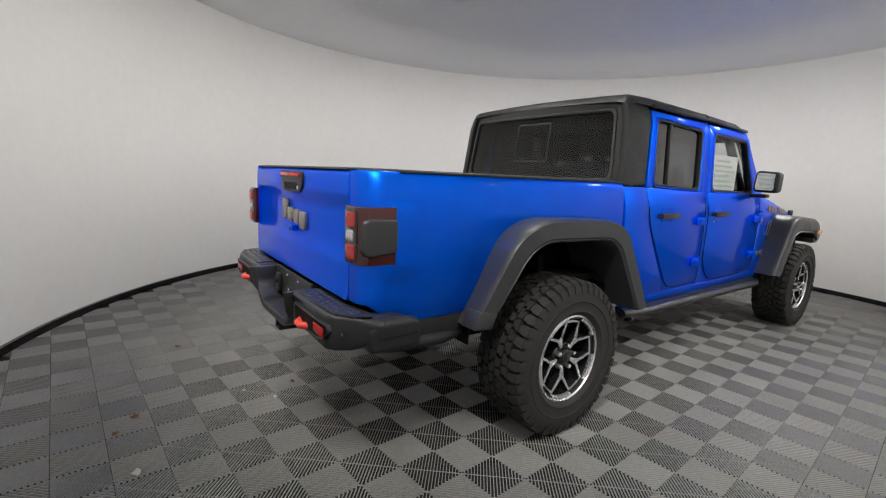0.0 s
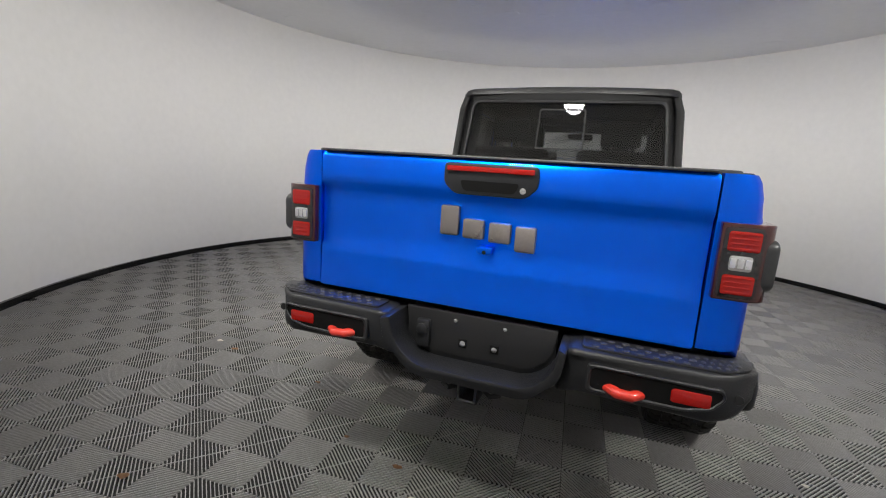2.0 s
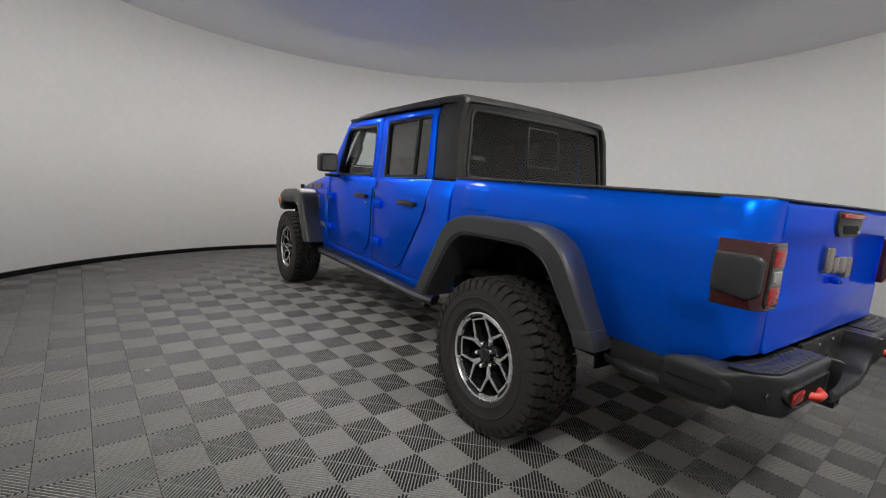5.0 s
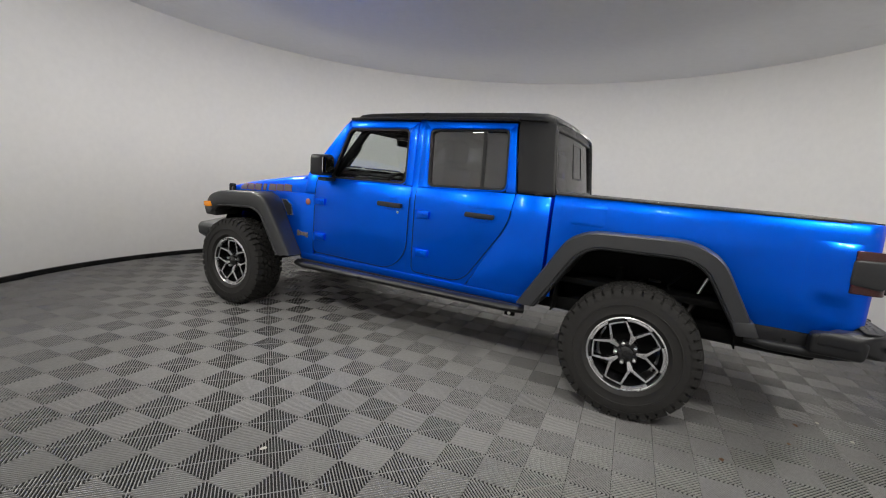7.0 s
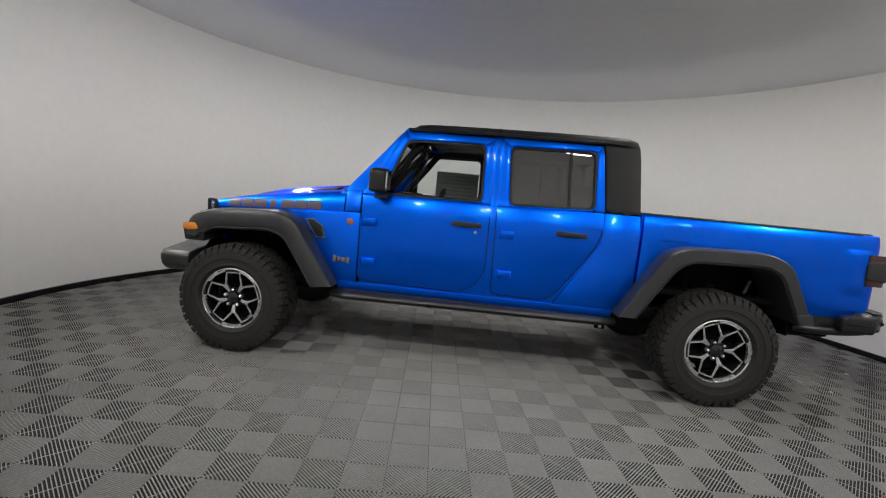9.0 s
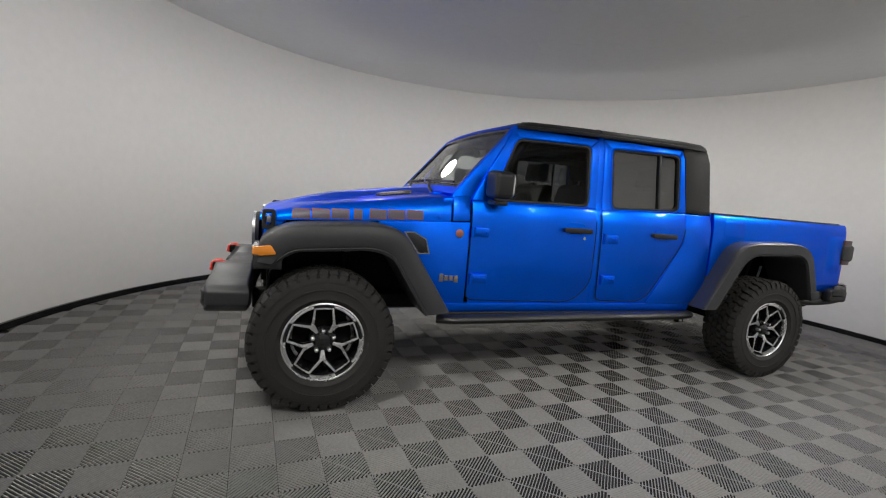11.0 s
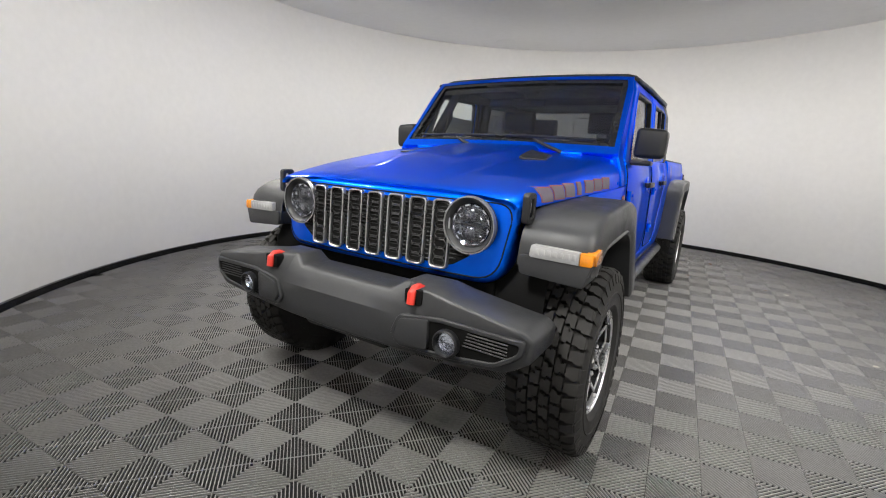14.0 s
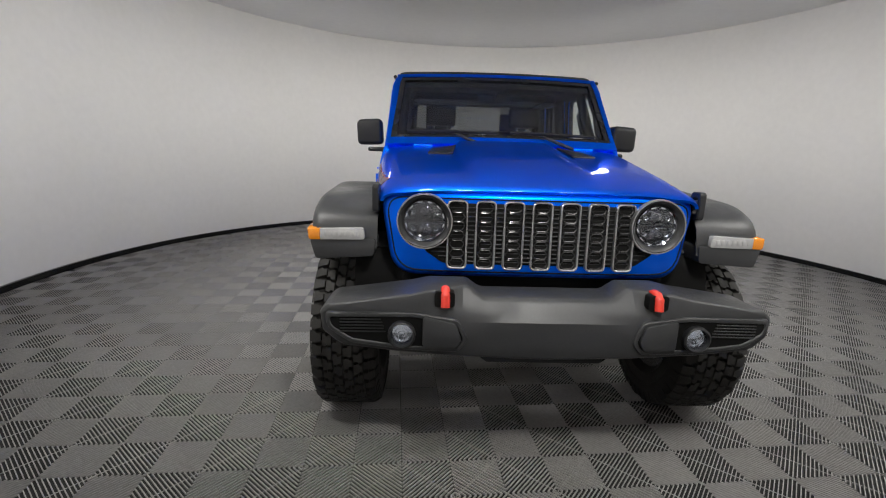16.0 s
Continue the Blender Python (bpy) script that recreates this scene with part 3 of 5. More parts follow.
# body side between the hood, the flare and the front door
for sx in (1, -1):
    outline = [(0.828, 0.56), (0.828, 1.096), (1.10, 1.082), (1.40, 1.063), (1.38, 1.0), (1.30, 0.955), (1.05, 0.56)]
    b2 = lambda c, sx=sx: (sx * (curve([(0.83, 0.788), (0.95, 0.784), (1.15, 0.762), (1.42, 0.722)], c.y) + (curve(SIDE, c.z) - 0.79 if c.y < 1.0 else 0) - c.x), c.y, c.z)
    fender = part("front_fender", slab(outline, "x", 0.0, 0.03, 0.006, [("y", 0.95), ("y", 1.15), ("z", 0.7)], b2), PAINT, truck)
    part("cowl_side", slab([(0.832, 1.102), (0.832, 1.262), (0.945, 1.250), (0.945, 1.094)], "x", 0.0, 0.03, 0.005, [("z", 1.15), ("z", 1.2)], lambda c, sx=sx: (sx * (curve([(1.09, 0.783), (1.17, 0.772), (1.27, 0.742)], c.z) - 0.1 * (c.y - 0.832) * 0.2 - c.x), c.y, c.z)), PAINT, truck)
    for by, bz in ((0.90, 1.12), (1.03, 1.115)):
        part("body_bolt", lathe([(0, 0.009), (sx * 0.006, 0.008), (sx * 0.008, 0.0)], "x", 10, False, None, (sx * 0.772, by, bz)), PAINT, fender)
    vent = [(1.080, 0.885), (1.150, 0.880), (1.245, 1.012), (1.180, 1.016), (1.105, 0.975)]
    part("fender_vent", slab(vent, "x", -0.008, 0.004, 0.004, (), lambda c, sx=sx: (sx * (curve([(0.83, 0.788), (0.95, 0.784), (1.15, 0.762), (1.42, 0.722)], c.y) - c.x), c.y, c.z)), BLACK, fender, "black fender vent with grey edge")
    part("vent_edge", ring_slab(vent, inset(vent, 0.007), "x", -0.012, 0.0, 0.0, (), lambda c, sx=sx: (sx * (curve([(0.83, 0.788), (0.95, 0.784), (1.15, 0.762), (1.42, 0.722)], c.y) - c.x), c.y, c.z)), GREYMETAL, fender)
    part("trail_badge", lathe([(0.0, 0.026), (sx * 0.004, 0.026), (sx * 0.006, 0.022), (sx * 0.006, 0.0)], "x", 20, False, None, (sx * 0.787, 0.897, 1.022)), BADGERED, fender, "small round red-bronze badge")
    for y0, y1, z0, z1 in ((1.008, 0.983, 0.716, 0.765), (0.977, 0.950, 0.722, 0.755), (0.944, 0.917, 0.722, 0.755), (0.911, 0.884, 0.712, 0.755)):
        part("side_emblem", box(-0.003, 0.005, y1, y0, z0, z1, 0.002, None, Matrix.Translation((sx * 0.790, 0, 0))), BADGE, fender, "grey metal emblem block")

# grille
def front_bend(c):
    """The front panel bows back at its sides and leans back at the top."""
    return (c.x, c.y - 0.025 - 0.035 * (abs(c.x) / 0.6) ** 3 - 0.05 * (c.z - 0.74), c.z)


FCUTS = [("x", x) for x in (-0.5, -0.4, -0.25, 0.25, 0.4, 0.5)]
outer = rounded([(-0.598, 0.724), (0.598, 0.724), (0.656, 1.066), (-0.656, 1.066)], [0.10, 0.10, 0.09, 0.09], 6)
grille = part("grille", slab(outer, "y", 2.00, 2.115, 0.026, FCUTS, front_bend, 4), PAINT, truck, "blue front panel with seven upright slots")
insert = rounded([(-0.39, 0.780), (0.39, 0.780), (0.475, 0.835), (0.385, 0.90), (0.385, 1.025), (-0.385, 1.025), (-0.385, 0.90), (-0.475, 0.835)], 0.02, 3)
part("grille_insert", slab(insert, "y", 2.11, 2.121, 0.003, FCUTS, front_bend), UNDER_AND_SHADE, grille)
for k in range(7):
    xc = 0.338 * (k - 3) / 3
    z0, z1, hw = 0.762, 1.038, 0.0415
    o = rounded(rect(xc - hw, xc + hw, z0, z1), 0.022, 4)
    i = rounded(rect(xc - hw + 0.0075, xc + hw - 0.0075, z0 + 0.0075, z1 - 0.0075), 0.016, 4)
    slot = part("grille_slot", ring_slab(o, i, "y", 2.10, 2.138, 0.003, (), front_bend), SLOTEDGE, grille, "silver-edged upright grille slot")
    # shallow plate, blackened to imitate the shade deep in the slot
    bm = slab(i, "y", 2.118, 2.124, 0.0, (), front_bend)
    part("slot_back", bm, UNDER_AND_SHADE, slot)
    bm = None
    for j in range(7):
        zc = z0 + 0.026 + j * 0.037
        pts = [(xc - 0.030, zc), (xc - 0.018, zc - 0.0155), (xc + 0.018, zc - 0.0155), (xc + 0.030, zc), (xc + 0.018, zc + 0.0155), (xc - 0.018, zc + 0.0155), (xc - 0.030, zc)]
        bm = tube([front_bend(Vector((a, 2.128, b))) for a, b in pts], 0.0027, 6, True, bm)
    part("hex_mesh", bm, HEX, slot)
for sx in (1, -1):
    hx, hz, hy = sx * 0.468, 0.952, 2.074
    bez = part("headlight", lathe([(-0.004, 0.108), (0.024, 0.108), (0.029, 0.103), (0.026, 0.098), (0.004, 0.083), (-0.004, 0.083)], "y", 48, True, None, (hx, hy, hz)), FLARE, grille, "round headlight with deep dark bezel")
    part("trim_ring", lathe([(0.014, 0.112), (0.031, 0.110), (0.031, 0.1055), (0.014, 0.1055)], "y", 48, True, None, (hx, hy, hz)), SLOTEDGE, bez)
    part("reflector", lathe([(-0.003, 0.0), (-0.003, 0.040), (0.000, 0.044), (-0.002, 0.056), (0.004, 0.066), (0.002, 0.072), (0.010, 0.083), (-0.005, 0.084), (-0.006, 0.0)], "y", 40, False, None, (hx, hy, hz)), HEADCORE, bez)
    for dz in (0.036, -0.036):
        bowl = [(hx + (0.070 if abs(v) < 0.013 else 0.058) * u, hz + dz + v) for u, v in ((-1, -0.024), (1, -0.024), (1.12, 0.0), (0.92, 0.024), (-0.92, 0.024), (-1.12, 0.0))]
        part("reflector_bowl", slab(rounded(bowl, 0.012, 4), "y", hy - 0.004, hy + 0.004, 0.003), RIMBLACK, bez)
        part("projector", lathe([(0.002, 0.027), (0.008, 0.026), (0.013, 0.019), (0.016, 0.010), (0.017, 0.0)], "y", 20, False, None, (hx - sx * 0.004, hy, hz + dz)), PROJECTOR, bez)
        for dx in (-0.045, 0.045):
            part("led_cell", lathe([(0.002, 0.010), (0.007, 0.009), (0.004, 0.006), (0.003, 0.0)], "y", 14, False, None, (hx + dx, hy, hz + dz * 0.92)), CHROME, bez)
    for k in range(12):
        a = math.radians(15 + 30 * k)
        part("ring_facet", box(-0.010, 0.010, 0.0, 0.010, -0.003, 0.003, 0.0015, None, Matrix.Translation((hx + 0.076 * math.cos(a), hy, hz + 0.076 * math.sin(a))) @ Matrix.Rotation(math.pi / 2 - a, 4, "Y")), CHROME, bez)
    part("light_bar", box(-0.070, 0.070, 0.002, 0.010, -0.005, 0.005, 0.002, None, Matrix.Translation((hx, hy, hz))), RIMBLACK, bez)
    part("lens", lathe([(0.009, 0.083), (0.014, 0.072), (0.019, 0.052), (0.022, 0.025), (0.023, 0.0)], "y", 40, False, None, (hx, hy, hz)), LENS, bez)
def panel_line(grow, y, cut=0.0):
    """Points close together along the panel's outline, moved in or out, from a height up."""
    o = rounded(inset([(-0.598, 0.724), (0.598, 0.724), (0.656, 1.066), (-0.656, 1.066)], grow), [0.09, 0.09, 0.08, 0.08], 6)
    pts = []
    for a, b in zip(o, o[1:] + o[:1]):
        n = max(1, int(math.dist(a, b) / 0.03))
        pts += [(a[0] + (b[0] - a[0]) * k / n, a[1] + (b[1] - a[1]) * k / n) for k in range(n)]
    return [front_bend(Vector((x, y, z))) for x, z in pts if z > cut]


# dark beads that draw the shade of the panel's crease and hood gap
crease = panel_line(0.024, 2.1145)
part("panel_crease", tube(crease + crease[:1], 0.0032, 6), UNDER_AND_SHADE, grille)
gap = sorted(panel_line(-0.004, 2.086, 0.93), key=lambda p: p[0])
part("hood_gap", tube(gap, 0.005, 6), UNDER_AND_SHADE, grille)
bm = None
for j in range(13):
    z = 0.792 + 0.018 * j
    w = 0.372 if z > 0.87 else 0.372 + 0.07 * min(1.0, (z - 0.785) / 0.045)
    bm = tube([front_bend(Vector((x, 2.122, z))) for x in (-w, -0.2, 0.0, 0.2, w)], 0.0035, 4, True, bm)
part("louvre_panel", bm, BLACK, grille)
part("radiator_shroud", box(-0.56, 0.56, 1.90, 2.02, 0.56, 0.76, 0.02), UNDER_AND_SHADE, truck)

# front bumper
def fb_bend(c):
    x = abs(c.x)
    back = curve([(0.0, 0.0), (0.32, 0.0), (0.54, 0.016), (0.78, 0.012), (0.87, 0.045)], x)
    lean = 0.75 * max(0.0, c.z - 0.625) if x < 0.34 else 0.12 * max(0.0, c.z - 0.66)
    if c.y > 2.25:
        return (c.x, c.y - back - lean - 0.1 * max(0, 0.54 - c.z) - 0.068, c.z)
    return (c.x, c.y - back * 0.85 - 0.068, c.z)


half = [(0.0, 0.700), (0.245, 0.700), (0.300, 0.738), (0.445, 0.736), (0.52, 0.718), (0.806, 0.678), (0.842, 0.648), (0.834, 0.572), (0.752, 0.522), (0.56, 0.496), (0.30, 0.486), (0.0, 0.476)]
fb_poly = half + [(-a, b) for a, b in half[-2:0:-1]]
cuts = [("x", x) for x in (-0.72, -0.62, -0.5, -0.4, -0.32, -0.15, 0.15, 0.32, 0.4, 0.5, 0.62, 0.72)] + [("z", 0.54), ("z", 0.625), ("z", 0.66)]
fbump = part("front_bumper", slab(fb_poly, "y", 2.18, 2.40, 0.014, cuts, fb_bend, 3), FLARE, truck, "black steel-look front bumper with red tow hooks", 25)
part("skid_plate", slab([(-0.28, 0.48), (0.28, 0.48), (0.22, 0.435), (-0.22, 0.435)], "y", 2.14, 2.27, 0.015), BLACK, fbump)
for sx in (1, -1):
    o = [(0.30, 0.56), (0.335, 0.635), (0.50, 0.655), (0.816, 0.652), (0.812, 0.598), (0.724, 0.540), (0.53, 0.512), (0.335, 0.512)]
    oo = [(sx * a, b) for a, b in rounded(o, 0.018, 3)]
    ii = [(sx * a, b) for a, b in rounded(inset(o, 0.016), 0.014, 3)]
    pod = part("fog_light_pod", ring_slab(oo, ii, "y", 2.385, 2.412, 0.003, [("x", sx * x) for x in (0.4, 0.5, 0.6, 0.7, 0.78)], fb_bend), FLARE, fbump, "black fog light surround")
    cover = [(sx * a, b) for a, b in rounded([(0.325, 0.562), (0.345, 0.622), (0.465, 0.645), (0.465, 0.53), (0.345, 0.528)], 0.015, 3)]
    part("pod_cover", slab(cover, "y", 2.385, 2.422, 0.010, (), fb_bend), FLARE, pod)
    # flush plate on the solid bumper, black in place of a recess's shade
    part("pod_recess", slab([(sx * a, b) for a, b in inset(o, 0.014)], "y", 2.394, 2.407, 0.0, [("x", sx * x) for x in (0.4, 0.5, 0.6, 0.7, 0.78)], fb_bend), UNDER_AND_SHADE, pod)
    bm = None
    for j in range(7):
        zz = 0.582 + j * 0.0115
        p = [fb_bend(Vector((sx * x, 2.409, zz))) for x in (0.60 + 0.004 * j, 0.68, 0.762)]
        bm = tube(p, 0.003, 5, True, bm)
    part("pod_mesh", bm, BLACK, pod)
    fy = fb_bend(Vector((sx * 0.540, 2.412, 0.575)))[1]
    fog = part("fog_light", lathe([(-0.01, 0.050), (0.018, 0.050), (0.022, 0.044), (0.012, 0.040), (-0.01, 0.040)], "y", 28, True, None, (sx * 0.540, fy, 0.575)), BLACK, fbump, "round clear fog light")
    part("fog_reflector", lathe([(0.004, 0.0), (0.001, 0.010), (0.006, 0.014), (0.003, 0.024), (0.009, 0.028), (0.006, 0.040), (-0.012, 0.041), (-0.014, 0.0)], "y", 24, False, None, (sx * 0.540, fy, 0.575)), CHROME, fog)
    part("fog_lens", lathe([(0.010, 0.041), (0.018, 0.03), (0.021, 0.0)], "y", 24, False, None, (sx * 0.540, fy, 0.575)), LENS, fog)
    hk = part("tow_hook", tube([(sx * 0.386, 2.255, 0.720), (sx * 0.386, 2.290, 0.737), (sx * 0.386, 2.312, 0.736), (sx * 0.386, 2.332, 0.722), (sx * 0.386, 2.338, 0.682)], 0.0165, 12, True, None, 0.8), REDHOOK, fbump, "red painted steel tow hook")
    # no real slot: a black slab gives the shade round the hook
    part("hook_slot", slab(rounded([(sx * a, b) for a, b in ((0.352, 0.678), (0.424, 0.678), (0.424, 0.735), (0.352, 0.735))], 0.012, 3), "y", 2.29, 2.3275, 0.0, (), None), UNDER_AND_SHADE, fbump)


# flares
def flare(name, outer, inner, sx, top_x, label, taper=0.0):
    """A moulded arch: an outer face with a rolled edge, reaching in to the body."""
    bm = bmesh.new()
    n = len(outer)
    prof = []
    for k in range(n):
        o, i = Vector(outer[k]), Vector(inner[k])
        ring = []
        for f, x in ((0.0, top_x), (0.0, 0.860), (0.015, 0.896), (0.05, 0.916), (0.12, 0.926), (0.80, 0.930), (0.86, 0.923), (0.90, 0.930), (0.98, 0.923), (1.0, 0.905), (1.0, 0.56)):
            p = o + (i - o) * f
            tuck = taper * max(0.0, (k - 28) / 11)
            ring.append((sx * (x - tuck * (x > 0.8)), p.x, p.y))
        prof.append(ring)
    grid_mesh(prof, False, bm)
    thicken(bm, 0.006)
    return part(name, bm, FLARE, truck, label, 45)


def resample(poly, n):
    """n points at even steps along an open line."""
    pts = [Vector(p) for p in poly]
    ls = [0.0]
    for a, b in zip(pts, pts[1:]):
        ls.append(ls[-1] + (b - a).length)
    out = []
    for k in range(n):
        d = ls[-1] * k / (n - 1)
        for j in range(len(pts) - 1):
            if d <= ls[j + 1] + 1e-9:
                f = (d - ls[j]) / max(1e-9, ls[j + 1] - ls[j])
                out.append(tuple(pts[j] + (pts[j + 1] - pts[j]) * f))
                break
    return out


def smooth_line(poly, r):
    """An open line with rounded inner corners."""
    rr = rounded([(poly[0][0] * 2 - poly[1][0], poly[0][1] * 2 - poly[1][1])] + list(poly) + [(poly[-1][0] * 2 - poly[-2][0], poly[-1][1] * 2 - poly[-2][1])], [0, 0] + [r] * (len(poly) - 2) + [0, 0], 6)
    return rr[1:-1]


for sx in (1, -1):
    fo = resample(smooth_line([(0.962, 0.555), (1.270, 1.025), (1.42, 1.062), (1.90, 1.030), (2.045, 0.965), (2.062, 0.830)], 0.07), 40)
    fi = resample(smooth_line([(1.125, 0.535), (1.340, 0.872), (1.45, 0.908), (1.86, 0.885), (1.92, 0.850), (1.96, 0.815)], 0.05), 40)
    fl = flare("front_flare", fo, fi, sx, 0.66, "dark grey moulded front fender flare")
    lamp = part("marker_lamp", slab([(sx * a, b) for a, b in rounded([(0.706, 0.868), (0.886, 0.865), (0.886, 0.910), (0.713, 0.916)], [0.012, 0.0, 0.0, 0.012], 3)], "y", 2.02, 2.076, 0.006), CLEARLENS, fl, "clear front marker lamp")
    part("amber_corner", slab([(sx * a, b) for a, b in rounded([(0.888, 0.865), (0.933, 0.864), (0.933, 0.906), (0.888, 0.910)], [0.0, 0.012, 0.012, 0.0], 3)], "y", 2.02, 2.074, 0.006), AMBER, fl)
    for k in range(7):
        part("marker_cell", box(-0.008, 0.008, 2.070, 2.0775, -0.012, 0.012, 0.003, None, Matrix.Translation((sx * (0.736 + 0.022 * k), 0, 0.890))), CLEARLENS, lamp)
    part("turn_lens", slab(rounded([(1.955, 0.872), (2.045, 0.862), (2.072, 0.908), (1.985, 0.920)], 0.012, 3), "x", sx * 0.905, sx * 0.938, 0.008), AMBER, fl, "amber turn signal lens")
    part("flare_nose", slab([(sx * a, b) for a, b in rounded([(0.672, 0.80), (0.908, 0.785), (0.930, 0.868), (0.665, 0.872)], 0.015, 3)], "y", 1.93, 2.07, 0.012), FLARE, fl)
    ro = resample(smooth_line([(-1.055, 0.565), (-1.335, 1.035), (-1.46, 1.088), (-2.00, 1.105), (-2.165, 1.035), (-2.375, 0.645)], 0.10), 40)
    ri = resample(smooth_line([(-1.185, 0.565), (-1.415, 0.935), (-1.51, 0.985), (-1.99, 0.995), (-2.085, 0.95), (-2.275, 0.630)], 0.08), 40)
    fl = flare("rear_flare", ro, ri, sx, 0.77, "dark grey moulded rear fender flare", 0.045)
    part("flare_foot", slab([(-2.276, 0.628), (-2.378, 0.640), (-2.345, 0.715), (-2.245, 0.700)], "x", sx * 0.80, sx * 0.895, 0.006), FLARE, fl)

# dark wheel housings and underbody
for sx in (1, -1):
    for ya, yb, zt in ((0.98, 2.02, 0.98), (-2.30, -1.25, 1.06)):
        yc = (ya + yb) / 2
        bm = bmesh.new()
        rows = []
        for k in range(13):
            a = math.pi * k / 12
            y, z = yc + (yb - ya) / 2 * math.cos(a), 0.52 + (zt - 0.52) * math.sin(a) ** 0.6
            rows.append([(sx * x, y, z) for x in (0.45, 0.60, 0.76)])
        grid_mesh(rows, False, bm)
        bm.faces.new([bm.verts.new((sx * 0.45, *p)) for p in [(r[0][1], r[0][2]) for r in rows]])
        thicken(bm, 0.008)
        part("wheel_housing", bm, UNDER_AND_SHADE, truck)
part("underbody", box(-0.62, 0.62, -2.70, 1.95, 0.50, 0.60, 0.03), UNDER_AND_SHADE, truck)
for sx in (1, -1):
    part("chassis_rail", box(sx * 0.42 - 0.05, sx * 0.42 + 0.05, -2.62, 2.1, 0.46, 0.58, 0.015), UNDER_AND_SHADE, truck)
    bm = tube([(sx * 0.77, 1.00, 0.475), (sx * 0.805, 0.90, 0.475), (sx * 0.808, 0.0, 0.485), (sx * 0.805, -0.95, 0.490), (sx * 0.77, -1.08, 0.490)], 0.040, 12, True, None, 0.75)
    rail = part("rock_rail", bm, BLACK, truck, "black steel rock rail under the doors")
    # dark box added to close the bright gap between rocker and rail
    part("sill_guard", box(sx * 0.745 - 0.030, sx * 0.745 + 0.030, -1.06, 0.97, 0.490, 0.5165, 0.004), BLACK, rail)
    part("rail_bolt", lathe([(0.0, 0.012), (sx * 0.010, 0.011), (sx * 0.014, 0.0)], "x", 10, False, None, (sx * 0.790, -0.985, 0.447)), STEEL, rail, "bright bolt head")
    part("bolt_tab", box(sx * 0.775 - 0.014, sx * 0.775 + 0.014, -1.02, -0.95, 0.430, 0.475, 0.004), UNDER_AND_SHADE, rail)
    for yb in (0.6, -0.1, -0.8):
        part("rail_bracket", box(sx * 0.70 - 0.08, sx * 0.70 + 0.08, yb - 0.03, yb + 0.03, 0.465, 0.505, 0.008), UNDER_AND_SHADE, rail)
    # lower bed side guard and the bumper's end that wraps round the corner
    part("bed_guard", slab([(-2.36, 0.60), (-2.36, 0.695), (-2.66, 0.715), (-2.66, 0.62)], "x", sx * 0.70, sx * 0.775, 0.012), BLACK, truck)
    part("bumper_end", slab(rounded([(-2.60, 0.60), (-2.60, 0.715), (-2.78, 0.738), (-2.84, 0.70), (-2.83, 0.60)], 0.03, 4), "x", sx * 0.66, sx * 0.838, 0.03, (), None, 3), BLACK, truck)
    part("side_tube", tube([(sx * 0.73, -2.34, 0.592), (sx * 0.765, -2.45, 0.588), (sx * 0.765, -2.62, 0.592), (sx * 0.775, -2.70, 0.602), (sx * 0.785, -2.78, 0.618)], 0.030, 12), BLACK, truck)
for y in (AXLE_F, AXLE_R):
    ax = part("axle", tube([(-0.72, y, 0.39), (0.72, y, 0.39)], 0.045, 12), UNDER_AND_SHADE, truck)
    part("differential", lathe([(-0.14, 0.0), (-0.12, 0.08), (0.0, 0.135), (0.12, 0.08), (0.14, 0.0)], "x", 20, False, None, (0.12, y, 0.39)), UNDER_AND_SHADE, ax)
for sx in (1, -1):
    for y in (AXLE_F - 0.13, AXLE_R + 0.13):
        part("damper", tube([(sx * 0.60, y, 0.38), (sx * 0.56, y, 0.85)], 0.028, 10), UNDER_AND_SHADE, truck)
    shock = part("shock_absorber", tube([(sx * 0.575, AXLE_R - 0.20, 0.46), (sx * 0.545, AXLE_R - 0.31, 0.70)], 0.030, 12), STUD, truck, "grey rear shock absorber")
    part("shock_rod", tube([(sx * 0.545, AXLE_R - 0.31, 0.70), (sx * 0.53, AXLE_R - 0.37, 0.86)], 0.011, 8), STEEL, shock)
    coil = [(sx * (0.50 + 0.062 * math.cos(a)), AXLE_R - 0.05 + 0.062 * math.sin(a), 0.46 + 0.34 * a / (12 * math.pi)) for a in [math.pi * k / 6 for k in range(73)]]
    part("coil_spring", tube(coil, 0.009, 6), STUD, truck, "dark grey coil spring")
    part("brake_hose", tube([(sx * 0.64, AXLE_R - 0.10, 0.46), (sx * 0.60, AXLE_R - 0.22, 0.62), (sx * 0.56, AXLE_R - 0.16, 0.78), (sx * 0.50, AXLE_R - 0.28, 0.90)], 0.007, 6), BLACK, truck)

# cargo bed
BED_F, BED_R, BED_TOP = -1.195, -2.838, 1.283
CORNER = 0.096  # radius of the rear corners, seen from above


def bed_bend(sx):
    def f(c):
        w = curve([(0.6, 0.765), (0.70, 0.782), (0.80, 0.788), (1.12, 0.786), (1.22, 0.778), (1.262, 0.768), (1.29, 0.752)], c.z)
        k = min(1.0, max(0.0, (-c.y - 2.77) / CORNER))
        return (sx * (w - CORNER * (1 - math.sqrt(1 - k * k)) - c.x), c.y, c.z)
    return f


